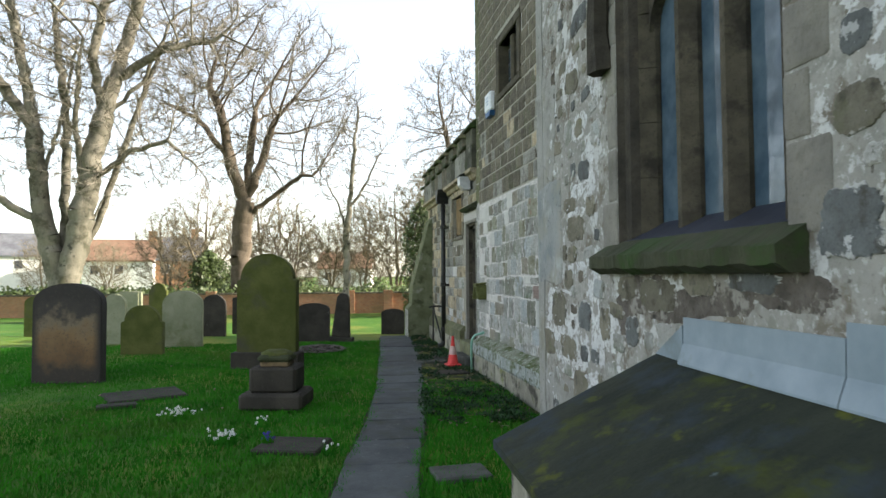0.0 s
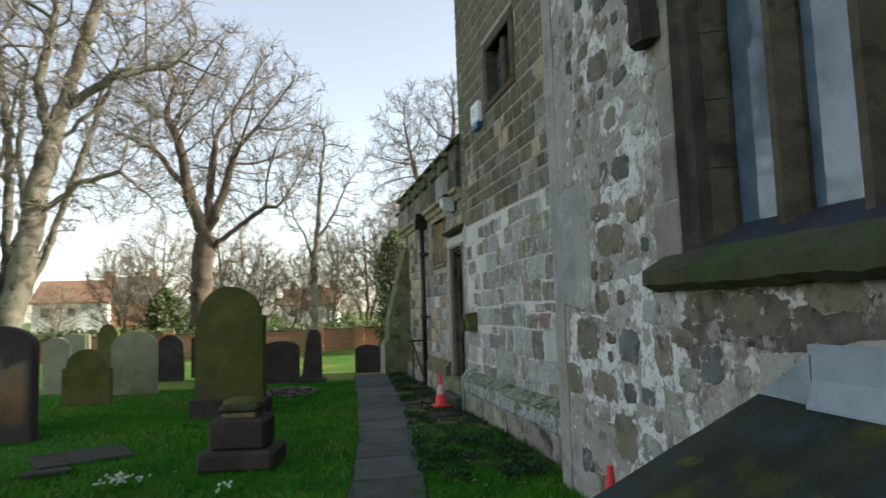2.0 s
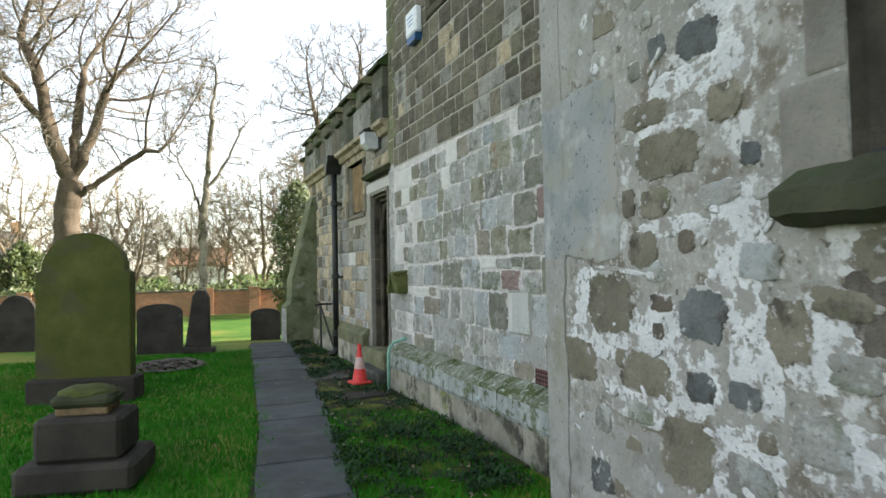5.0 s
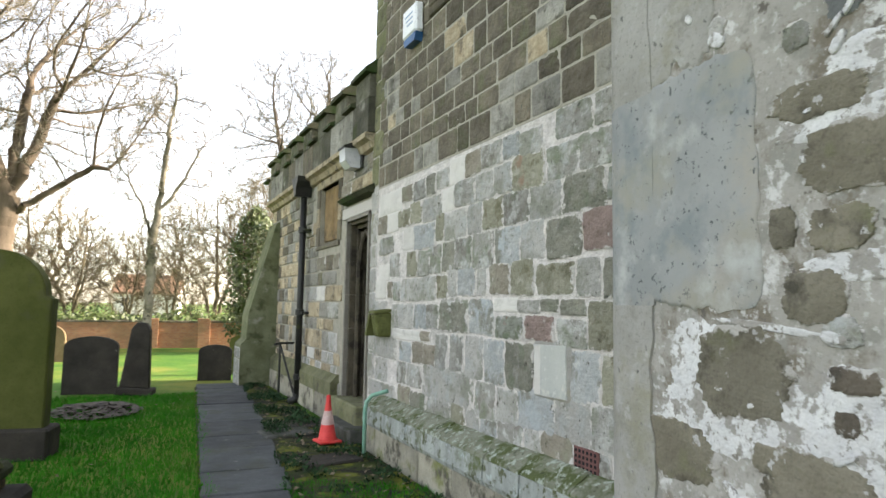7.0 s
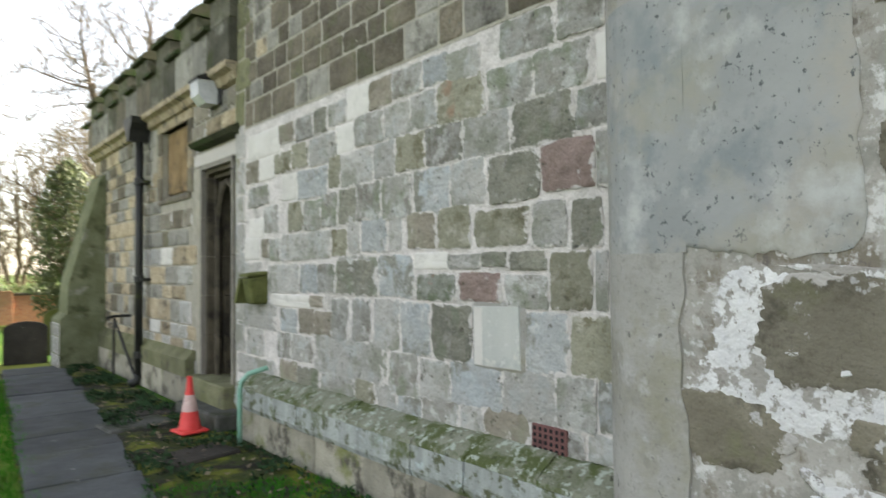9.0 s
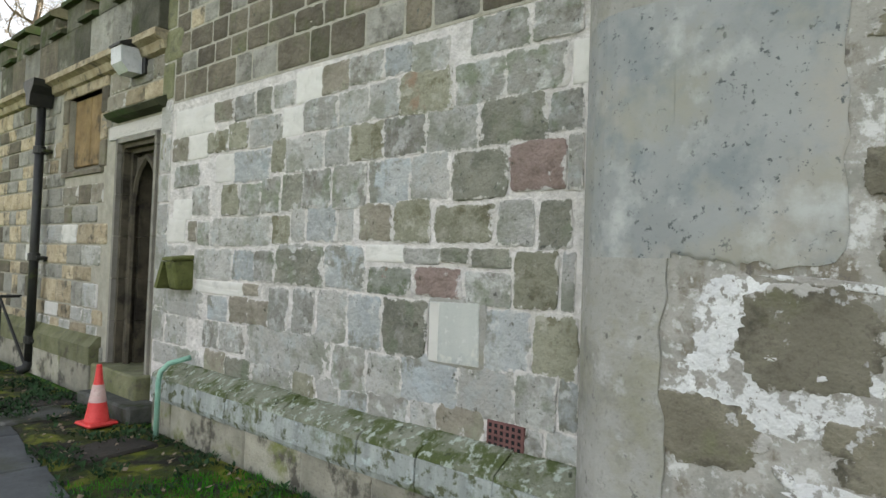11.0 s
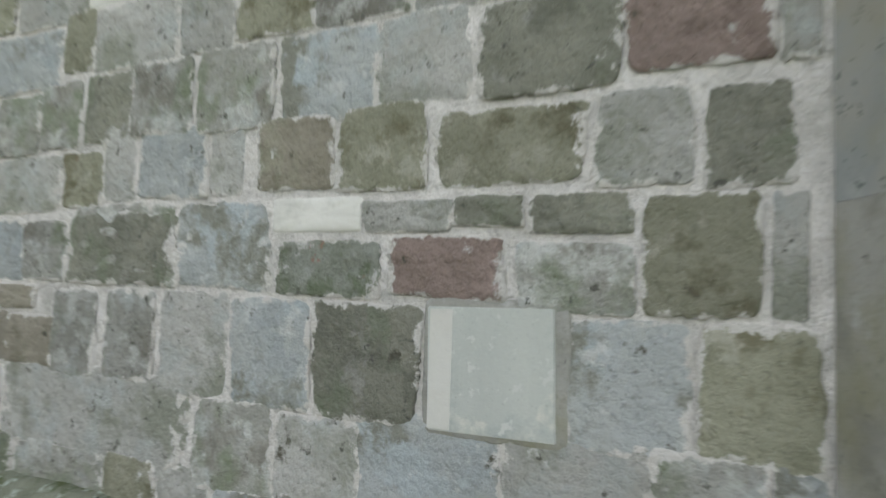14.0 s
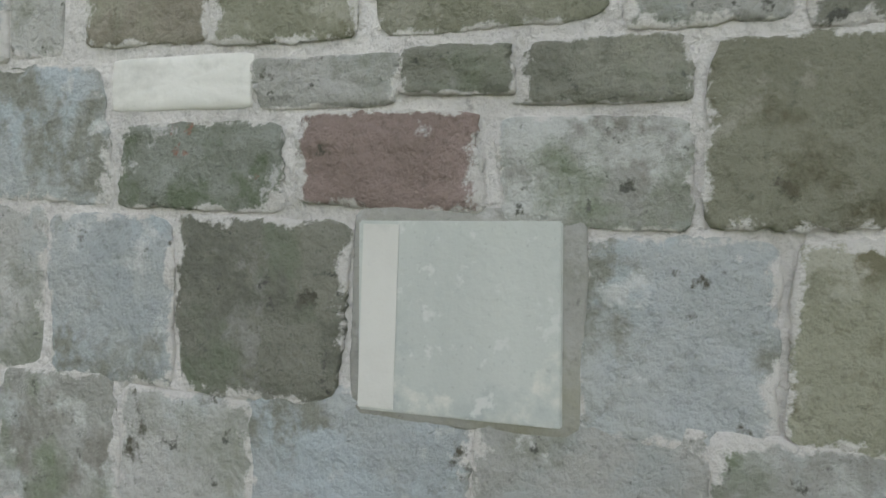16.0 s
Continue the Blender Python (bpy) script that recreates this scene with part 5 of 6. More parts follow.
def handrail():
    t = tagged(empty("handrail", TOWER @ pose(0, 7.95, GROUND)), "short black iron handrail bracket against wall", "handrail")
    part("rail", tube(bmesh.new(), [(0.03, 0, 0.86), (-0.2, 0, 0.86), (-0.3, -0.05, 0.84)], 0.02, 8), IRON, t)
    part("post", tube(bmesh.new(), [(-0.2, 0, 0), (-0.2, 0, 0.86)], 0.02, 8), IRON, t)
    part("brace", tube(bmesh.new(), [(-0.2, -0.02, 0.82), (-0.12, -0.75, 0.12)], 0.018, 8), IRON, t)


handrail()


def flood_lamp():
    t = tagged(empty("wall_lamp", TOWER @ pose(-0.02, 4.7, 3.2)), "square white bulkhead floodlight with black back box on wall", "wall lamp")
    part("back_box", boxm(0.0, 0.06, -0.15, 0.15, -0.14, 0.15, bevel=0.012), IRON, t)
    bm = bmesh.new()
    prism(bm, [(-0.002, -0.14), (-0.002, 0.1), (-0.2, 0.09), (-0.19, -0.06), (-0.12, -0.14)], "y", -0.115, 0.115)
    part("diffuser", bm, DIFFUSER, t, "clear white plastic diffuser")
    bm = bmesh.new()
    prism(bm, [(0.0, 0.102), (0.0, 0.19), (-0.06, 0.185), (-0.215, 0.115), (-0.215, 0.092)], "y", -0.13, 0.13)
    part("top_cap", bm, IRON, t)


flood_lamp()


def alarm():
    t = tagged(empty("alarm_box", TOWER @ pose(0, 2.93, 4.17)), "white burglar alarm box with blue base on tower wall", "alarm")
    part("cover", boxm(-0.1, -0.006, -0.17, 0.17, -0.1, 0.2, bevel=0.02), WHITE_BOX, t)
    bm = bmesh.new()
    prism(bm, [(-0.16, -0.103), (0.16, -0.103), (0.12, -0.18), (-0.12, -0.18)], "x", -0.09, -0.006)
    part("base", bm, BLUE_BOX, t, "blue plastic base")
    for k in range(3):
        part("print_line", boxm(-0.104, -0.1005, -0.1, 0.1 - k * 0.03, 0.1 - k * 0.05, 0.115 - k * 0.05), PRINT, t)


alarm()


def green_pipe():
    bm = tube(bmesh.new(), [(-0.27, 0, 0), (-0.27, 0, 0.46), (-0.26, -0.01, 0.54), (-0.22, -0.06, 0.61), (-0.1, -0.17, 0.66)], 0.021, 10)
    tagged(part("bent_pipe", bm, GREEN_PIPE, m=TOWER @ pose(0, 3.43, GROUND), smooth=True), "thin pale green pipe standing against plinth, bent at top", "pipe")


green_pipe()


def traffic_cone():
    t = tagged(empty("traffic_cone", pose(1.6, 11.08, GROUND + 0.03, 0, 0, 10)), "faded red traffic cone with dirty white sleeve on grass", "traffic cone", "traffic cones")
    part("base", boxm(-0.125, 0.125, -0.125, 0.125, 0, 0.032, bevel=0.013), CONE_RED, t)
    part("body", lathe(bmesh.new(), [(0.11, 0.028), (0.095, 0.045), (0.066, 0.2), (0.048, 0.29), (0.03, 0.4), (0.022, 0.49), (0.019, 0.5), (0.011, 0.5)], 24), CONE_RED, t, smooth=True)
    part("sleeve", lathe(bmesh.new(), [(0.068, 0.19), (0.0705, 0.192), (0.0435, 0.335), (0.0405, 0.335)], 24), CONE_WHITE, t, "scuffed white reflective sleeve")
    return t


cone = traffic_cone()
copy_thing(cone, pose(1.64, 5.1, GROUND, 0, 0, 30))


# ---- headstones ----
def arch(w, h, rise, shoulder=0.0, n=14):
    """Outline of a headstone: straight sides and a rounded head, with shoulders if wanted."""
    a = w / 2 - shoulder
    pts = [(-w / 2, 0), (w / 2, 0), (w / 2, h - rise)]
    if shoulder:
        pts += [(w / 2, h - rise + 0.05), (a, h - rise + 0.08)]
    for k in range(1, n):
        f = math.pi * k / n
        pts.append((a * math.cos(f), h - rise + (0.08 if shoulder else 0) + (rise - (0.08 if shoulder else 0)) * math.sin(f)))
    if shoulder:
        pts += [(-a, h - rise + 0.08), (-w / 2, h - rise + 0.05)]
    return pts + [(-w / 2, h - rise)]


def slab(bm, pts, thick, bevel=0.012):
    prism(bm, pts, "y", -thick / 2, thick / 2)
    bmesh.ops.bevel(bm, geom=[e for e in bm.edges if abs(e.verts[0].co.y - e.verts[1].co.y) < 1e-6], offset=bevel, segments=2, affect="EDGES")
    return bm


def headstone(x, y, w, h, rise, mat, label, turn=0, lean=0, side=0, thick=0.13, shoulder=0.0, base=None, face=None, bars=0):
    t = tagged(empty("headstone", pose(x, y, GROUND - 0.02, lean, side, turn)), label, "headstone", "headstones")
    part("tablet", slab(bmesh.new(), arch(w, h, rise, shoulder), thick), mat, t)
    if base:
        part("plinth", boxm(-w / 2 - base[0], w / 2 + base[0], -thick / 2 - 0.1, thick / 2 + 0.1, 0, base[1], bevel=0.02), HS_DARK, t)
    if face is not None:
        part("worn_face", slab(bmesh.new(), [(p * 0.84, 0.22 + (q - 0.22) * 0.8 if q > 0.2 else 0.22) for p, q in arch(w, h, rise * 0.4)], 0.006, 0.001), face, t, "eroded tan sandstone face", m=pose(0, -thick / 2 - 0.003, 0))
    for k in range(bars):
        part("inscription_line", boxm(-w * 0.3, w * 0.3 - 0.05 * (k % 2), -thick / 2 - 0.004, -thick / 2 + 0.002, h * 0.62 - k * 0.09, h * 0.62 - k * 0.09 + 0.025), HS_PALE, t)
    return t


headstone(-4.34, 10.4, 1.05, 1.52, 0.3, HS_WORN, "broad blackened headstone with eroded tan face", -8, 0, 0, 0.16)
headstone(-5.8, 16.3, 0.55, 1.2, 0.27, HS_PALE, "narrow pale lichened headstone with rounded head", -6)
headstone(-4.38, 13.85, 0.86, 1.03, 0.4, HS_GREEN, "mossy green headstone with small shoulders", -8, shoulder=0.07)
headstone(-3.95, 15.2, 0.88, 1.29, 0.3, HS_PALE, "pale green lichened headstone with rounded top", -4)
headstone(-3.8, 17.65, 0.62, 1.13, 0.3, HS_DARK, "dark round-topped headstone with pale sunlit edge", -6, shoulder=0.0)
headstone(-3.2, 18.3, 0.5, 1.05, 0.06, HS_DARK, "dark square-topped headstone behind others", -6)
headstone(-5.6, 19.0, 0.5, 1.42, 0.25, HS_GREEN, "tall mossy headstone with narrow round head", -6, shoulder=0.05)
headstone(-6.4, 19.1, 0.6, 1.2, 0.03, HS_PALE, "square-headed pale lichened gravestone in grass", -6, thick=0.3)
headstone(-1.58, 11.55, 1.04, 2.0, 0.52, HS_GREEN, "very tall mossy headstone with pointed round head on plinth", -9, shoulder=0.06, base=(0.07, 0.3), thick=0.2)
headstone(-1.12, 16.1, 0.8, 0.94, 0.16, HS_DARK, "low dark headstone with shallow curved head", -8)
headstone(0.9, 17.6, 0.62, 0.7, 0.12, HS_DARK, "small dark headstone with arched top at path end", -8, bars=0)
headstone(1.5, 18.6, 0.5, 0.85, 0.2, HS_GREEN, "small mossy headstone by the buttress", -8)
headstone(-8.6, 18.5, 0.5, 1.1, 0.2, HS_GREEN, "mossy headstone near the boundary wall", -6)
headstone(-2.6, 22.5, 0.7, 0.9, 0.3, HS_TAN, "orange-tinted headstone in sunlight", -6)


def obelisk():
    t = tagged(empty("leaning_gravestone", pose(-0.45, 15.75, GROUND, 0, 4, -8)), "narrow tapering dark gravestone leaning on its base", "headstone", "headstones")
    bm = bmesh.new()
    prism(bm, [(-0.22, 0.12), (0.22, 0.12), (0.13, 1.05), (0.06, 1.16), (-0.08, 1.16), (-0.15, 1.05)], "y", -0.1, 0.1)
    bmesh.ops.bevel(bm, geom=bm.edges[:], offset=0.015, segments=1, affect="EDGES")
    part("shaft", bm, HS_DARK, t)
    part("base", boxm(-0.27, 0.3, -0.16, 0.16, 0, 0.12, bevel=0.02), HS_DARK, t)


obelisk()


def pedestal():
    t = tagged(empty("pedestal_grave", pose(-1.0, 8.15, GROUND, 0, 0, -9)), "dark stone pedestal with moss-filled stone planter on top", "grave monument")
    part("step", boxm(-0.38, 0.38, -0.32, 0.32, 0, 0.2, bevel=0.035), HS_DARK, t)
    part("block", boxm(-0.28, 0.28, -0.24, 0.24, 0.2, 0.5, bevel=0.03), HS_DARK, t)
    part("collar", boxm(-0.17, 0.17, -0.15, 0.15, 0.5, 0.555, bevel=0.01), HS_TAN, t, "pale worn stone collar")
    part("planter", boxm(-0.2, 0.2, -0.18, 0.18, 0.555, 0.64, bevel=0.03), MOSS_DARK, t)
    bm = bmesh.new()
    bmesh.ops.create_icosphere(bm, subdivisions=3, radius=1)
    for v in bm.verts:
        v.co = Vector((v.co.x * 0.2, v.co.y * 0.17, 0.635 + max(0, v.co.z) * 0.06)) * 1 + Vector((0, 0, 0.02 * noise.noise(v.co * 6)))
    part("moss", bm, HS_GREEN, t, "green moss cushion")


pedestal()


def ledger(x, y, w, d, turn, label, mat):
    bm = boxm(-w / 2, w / 2, -d / 2, d / 2, 0, 0.06, bevel=0.015)
    tagged(part("ledger_stone", bm, mat, m=pose(x, y, GROUND - 0.025, 0, 0, turn)), label, "grave slab", "flat grave slabs")


ledger(-2.85, 9.1, 0.95, 0.75, 28, "dark flat grave slab sunk in grass", HS_DARK)
ledger(-2.95, 8.4, 0.45, 0.2, 20, "dark flat grave slab sunk in grass", HS_DARK)
ledger(-0.62, 6.2, 0.62, 0.5, -14, "dark flat grave slab sunk in grass", HS_DARK)
ledger(1.45, 10.35, 0.55, 0.4, 12, "dark flat stone half buried in mossy soil", HS_DARK)
ledger(1.5, 12.3, 0.7, 0.5, -6, "dark flat stone half buried in mossy soil", HS_DARK)
ledger(0.8, 5.15, 0.46, 0.34, 6, "dark flat stone sunk in grass beside path", STEP_STONE)
ledger(-0.9, 14.6, 0.8, 0.35, 10, "thin slate slab lying on leaves", HS_DARK)


def leaf_heap():
    verts, faces = [], []
    r = random.Random(12)
    for i in range(900):
        a, q = r.uniform(0, 6.28), math.sqrt(r.random())
        x, y = -0.85 + 0.55 * q * math.cos(a), 14.1 + 0.75 * q * math.sin(a)
        z = GROUND + 0.02 + 0.1 * (1 - q) * r.random()
        s, b = r.uniform(0.02, 0.05), r.uniform(0, 6.28)
        o = len(verts)
        verts += [(x + s * math.cos(b + k * 1.57), y + s * math.sin(b + k * 1.57), z + r.uniform(-0.012, 0.02)) for k in range(4)]
        faces.append((o, o + 1, o + 2, o + 3))
    tagged(raw("leaf_heap", verts, faces, CHIPPINGS), "low heap of grey-brown leaves and chippings on a grave", "leaves", kind="stuff")


leaf_heap()


def scattered_leaves():
    verts, faces = [], []
    r = random.Random(13)
    for i in range(420):
        y = r.uniform(6.5, 16.5)
        x = r.uniform(path_right(y), 2.0 - 0.04 * (y - 7)) if r.random() < 0.75 else r.uniform(-6, 0.3)
        s, b = r.uniform(0.012, 0.032), r.uniform(0, 6.28)
        o = len(verts)
        verts += [(x + s * math.cos(b + k * 1.57) * (1 if k % 2 else 0.6), y + s * math.sin(b + k * 1.57) * (1 if k % 2 else 0.6), GROUND + 0.045 + r.uniform(-0.01, 0.015)) for k in range(4)]
        faces.append((o, o + 1, o + 2, o + 3))
    tagged(raw("fallen_leaves", verts, faces, DEAD_LEAF), "dry brown leaves scattered on soil and grass", "leaves", kind="stuff")
    verts, faces = [], []
    for i in range(26000):
        y = 6.8 + 9.7 * r.random() ** 1.4
        wall = 2.0 - 0.04 * (y - 7)
        x = r.uniform(path_right(y) - 0.05 + 0.05 * noise.noise(Vector((0, y * 3, 2))), wall)
        if noise.noise(Vector((x * 2.2, y * 1.6, 4))) + 0.5 * noise.noise(Vector((x * 7, y * 6, 1))) < 0.06 - 0.5 * max(0, x - wall + 0.35):
            continue
        if math.hypot(x - 1.6, y - 11.05) < 0.3 or r.random() < 0.45:
            continue
        s, b = r.uniform(0.01, 0.03), r.uniform(0, 6.28)
        z = GROUND + 0.03 + r.uniform(0, 0.05)
        o = len(verts)
        verts += [(x, y, z - 0.02), (x + s * math.cos(b), y + s * math.sin(b), z), (x + 1.6 * s * math.cos(b + 0.5), y + 1.6 * s * math.sin(b + 0.5), z + 0.012), (x + s * math.cos(b + 1.1), y + s * math.sin(b + 1.1), z)]
        faces.append((o, o + 1, o + 2, o + 3))
    tagged(raw("ground_weeds", verts, faces, WEED), "small green weeds and ivy on soil by wall", "weeds", kind="stuff")


scattered_leaves()


def grass():
    """Blades over the lawn near the path, ending where the sun-yellowed ground should show."""
    r = np.random.RandomState(5)
    n = 275000
    x, y = r.uniform(-9, 0.6, n), 2.5 + 13.2 * r.rand(n) ** 1.2
    x[:30000], y[:30000] = r.uniform(0.3, 2.0, 30000), r.uniform(2.5, 9.8, 30000)
    x[30000:75000], y[30000:75000] = r.uniform(-8, 0.8, 45000), r.uniform(-5, 2.6, 45000)
    pl, pr = path_left(y), path_right(y)
    ragged = 0.035 * np.sin(y * 5.3) + 0.03 * np.sin(y * 13.1 + 1) + 0.02 * np.sin(y * 31 + 2)
    pl, pr = pl + 0.03 + ragged, pr - 0.02 + 0.035 * np.sin(y * 6.1 + 2) + 0.025 * np.sin(y * 17)
    keep = ((x < pl + 0.03) | ((x > pr - 0.03) & (y < 9.8 - (x - pr) * 0.5))) & ~((x > 0.8) & (y < 3.9))
    x, y = x[keep], y[keep]
    n = len(x)
    h = 0.022 + 0.035 * r.rand(n)
    a = r.uniform(0, 6.28, n)
    wd = 0.004 + 0.004 * r.rand(n)
    lx, ly = r.normal(0, 0.018, n), r.normal(0, 0.018, n)
    v = np.zeros((n, 3, 3))
    v[:, 0] = np.stack([x - wd * np.cos(a), y - wd * np.sin(a), np.full(n, GROUND - 0.012)], 1)
    v[:, 1] = np.stack([x + wd * np.cos(a), y + wd * np.sin(a), np.full(n, GROUND - 0.012)], 1)
    v[:, 2] = np.stack([x + lx, y + ly, GROUND + h], 1)
    f = np.arange(3 * n).reshape(n, 3)
    tagged(raw("grass_blades", v.reshape(-1, 3).tolist(), f.tolist(), BLADE), "short green grass blades of the churchyard lawn", "grass", kind="stuff")


grass()


def snowdrops(x, y, n, spread, petal, label, cat):
    t = tagged(empty("flower_clump", pose(x, y, GROUND)), label, cat, "spring flowers")
    r = random.Random(int(abs(x * 100)))
    sv, sf, pv, pf = [], [], [], []
    for i in range(n):
        a, b = r.gauss(0, spread), r.gauss(0, spread * 0.6)
        h = r.uniform(0.07, 0.15)
        for k in range(6):
            c = r.uniform(0, 6.28)
            o = len(sv)
            sv += [(a - 0.004, b, 0), (a + 0.004, b, 0), (a + 0.05 * math.cos(c), b + 0.05 * math.sin(c), h * 0.8)]
            sf.append((o, o + 1, o + 2))
        for k in range(4):
            c = k * 1.57 + r.random()
            o = len(pv)
            pv += [(a, b, h), (a + 0.014 * math.cos(c), b + 0.014 * math.sin(c), h - 0.012), (a + 0.008 * math.cos(c + 0.5), b + 0.008 * math.sin(c + 0.5), h - 0.032), (a + 0.01 * math.cos(c + 0.9), b + 0.01 * math.sin(c + 0.9), h - 0.012)]
            pf.append((o, o + 1, o + 2, o + 3))
    tagged(raw("leaves", sv, sf, BLADE, t), kind="stuff")
    tagged(raw("petals", pv, pf, petal, t), kind="stuff")


snowdrops(-2.0, 7.55, 42, 0.1, PETAL_WHITE, "clump of white snowdrops in the grass", "snowdrops")
snowdrops(-1.25, 6.4, 38, 0.09, PETAL_WHITE, "clump of white snowdrops in the grass", "snowdrops")
snowdrops(-1.0, 7.0, 8, 0.05, PETAL_WHITE, "few white snowdrops in the grass", "snowdrops")
snowdrops(-0.25, 5.85, 6, 0.04, PETAL_WHITE, "few white snowdrops beside flat slab", "snowdrops")
snowdrops(-0.86, 6.25, 16, 0.022, PETAL_BLUE, "small clump of violet crocuses on flat slab", "crocuses")


# ---- trees ----
def grow(seed, base, height, radius, levels, lean=(0, 0), fork=0.25, spread=0.6, twig=0.78, droop=0.0, first=0.28):
    """Segments of a bare tree: (start, end, r0, r1, level)."""
    r = random.Random(seed)
    segs = []

    def branch(p, d, length, rad, level):
        n = 8 if level < 2 else (6 if level < 4 else 4)
        step = length / n
        for i in range(n):
            wob = 0.045 if level < 1 else 0.22
            d = (d + Vector((r.gauss(0, wob), r.gauss(0, wob), r.gauss(0, wob * 0.6) + (0.1 if level else 0.03) - droop * (level == 1)))).normalized()
            q = p + d * step
            r0, r1 = rad * (1 - 0.68 * i / n), rad * (1 - 0.68 * (i + 1) / n)
            segs.append((p, q, r0, r1, level))
            f = (i + 1) / n
            if level < levels and f > (first if level == 0 else 0.25) and r.random() < (0.97 if level < 2 else twig):
                side = d.orthogonal().normalized()
                side.rotate(Matrix.Rotation(r.uniform(0, 6.283), 3, d))
                e = (d * (1 - spread) + side * spread + Vector((0, 0, 0.15))).normalized()
                branch(q, e, length * r.uniform(0.5, 0.75) * (1 - 0.3 * f), r1 * (r.uniform(0.42, 0.62) if level < 1 else r.uniform(0.34, 0.5)), level + 1)
            p = q
        if level < levels:
            for k in range(2 if level < 2 else 1):
                side = d.orthogonal().normalized()
                side.rotate(Matrix.Rotation(r.uniform(0, 6.283), 3, d))
                branch(p, (d + side * 0.45).normalized(), length * 0.55, rad * 0.38, level + 1)

    branch(Vector(base), Vector((lean[0], lean[1], 1)).normalized(), height * 0.55, radius, 0)
    return segs


def tubes(segs, sides_of):
    verts, faces = [], []
    for p, q, r0, r1, level in segs:
        s = sides_of(level)
        d = (q - p).normalized()
        a = d.orthogonal().normalized()
        c = d.cross(a)
        o = len(verts)
        for at, r in ((p, max(r0, 0.0055)), (q + d * r1 * 0.3, max(r1, 0.0045))):
            for k in range(s):
                w = a * math.cos(6.2832 * k / s) + c * math.sin(6.2832 * k / s)
                verts.append(tuple(at + w * r))
        faces += [(o + k, o + (k + 1) % s, o + s + (k + 1) % s, o + s + k) for k in range(s)]
    return verts, faces


def colonise(seed, stems, crowns, root, step=0.27, reach=3.5, kill=0.42, tip=0.011, twigs=4):
    """A bare tree whose branches grow towards points spread through its crown.
    stems: polylines of the trunk; crowns: (centre, radii, points); root: radius of the trunk at the ground."""
    r = np.random.RandomState(seed)
    pts = []
    for centre, radii, count in crowns:
        v = r.normal(size=(count, 3))
        v /= np.linalg.norm(v, axis=1)[:, None]
        pts.append(np.array(centre) + v * (r.rand(count, 1) ** 0.42) * np.array(radii))
    pts = np.concatenate(pts)
    nodes, parent = [], []
    for line in stems:
        last = -1
        if nodes:
            last = int(np.argmin([np.linalg.norm(np.array(n) - np.array(line[0])) for n in nodes]))
        for k in range(len(line) - 1):
            p, q = np.array(line[k], float), np.array(line[k + 1], float)
            n = max(2, int(np.linalg.norm(q - p) / step))
            for i in range(n):
                f = i / n
                nodes.append(p + (q - p) * f + r.normal(0, 0.03, 3) * (f > 0))
                parent.append(last)
                last = len(nodes) - 1
    best = np.full(len(pts), 1e9)
    who = np.zeros(len(pts), int)

    def update(first):
        for i in range(first, len(nodes)):
            d = np.linalg.norm(pts - nodes[i], axis=1)
            near = d < best
            best[near], who[near] = d[near], i
    update(0)
    alive = np.ones(len(pts), bool)
    grown = {}
    for turn in range(90):
        act = alive & (best < (reach if turn > 25 else 9))
        if not act.any():
            break
        first = len(nodes)
        for i in np.unique(who[act]):
            if grown.get(i, 0) >= 3:
                continue
            g = pts[act & (who == i)] - nodes[i]
            d = (g / (np.linalg.norm(g, axis=1)[:, None] + 1e-6)).sum(0) + r.normal(0, 0.55, 3)
            if parent[i] >= 0:
                h = nodes[i] - nodes[parent[i]]
                d = d / (np.linalg.norm(d) + 1e-6) + 0.4 * h / (np.linalg.norm(h) + 1e-6)
            d /= np.linalg.norm(d) + 1e-6
            nodes.append(nodes[i] + d * step)
            parent.append(int(i))
            grown[i] = grown.get(i, 0) + 1
        if len(nodes) == first:
            break
        update(first)
        alive &= best > kill
    n = len(nodes)
    load, kids = np.zeros(n), np.zeros(n, int)
    for i in range(n):
        if parent[i] >= 0:
            kids[parent[i]] += 1
    for i in range(n - 1, -1, -1):
        load[i] += 1 if kids[i] == 0 else 0
        if parent[i] >= 0:
            load[parent[i]] += load[i]
    e = math.log(root / tip) / math.log(load.max())
    rad = tip * np.maximum(load, 1) ** e
    limbs, fine = [], []
    for i in range(n):
        if parent[i] < 0:
            continue
        p, q = Vector(nodes[parent[i]]), Vector(nodes[i])
        a = min(rad[parent[i]], rad[i] * 1.35)
        s = (p, q, a, rad[i], 0 if rad[i] > 0.1 else 2)
        (limbs if rad[i] > 0.028 else fine).append(s)
        if rad[i] < 0.035:
            d = (q - p).normalized()
            for k in range(twigs):
                side = Vector(r.normal(0, 0.55, 3)) + Vector((0, 0, 0.18))
                t = (d + side).normalized()
                at = p.lerp(q, r.rand())
                mid = at + t * r.uniform(0.2, 0.42)
                fine.append((at, mid, 0.008, 0.0065, 4))
                t = (t + Vector(r.normal(0, 0.35, 3)) + Vector((0, 0, 0.12))).normalized()
                fine.append((mid, mid + t * r.uniform(0.15, 0.4), 0.0065, 0.0045, 4))
    return limbs, fine


def tree(name, x, y, label, bark, twig, **kw):
    t = tagged(empty(name, pose(x, y, GROUND)), label, "tree", "bare winter trees")
    limbs, fine = colonise(**kw)
    v, f = tubes(limbs, lambda l: 10 if l == 0 else 6)
    raw("trunk", v, f, bark, t, True)
    v, f = tubes(fine, lambda l: 3)
    raw("crown", v, f, twig, t)
    return t


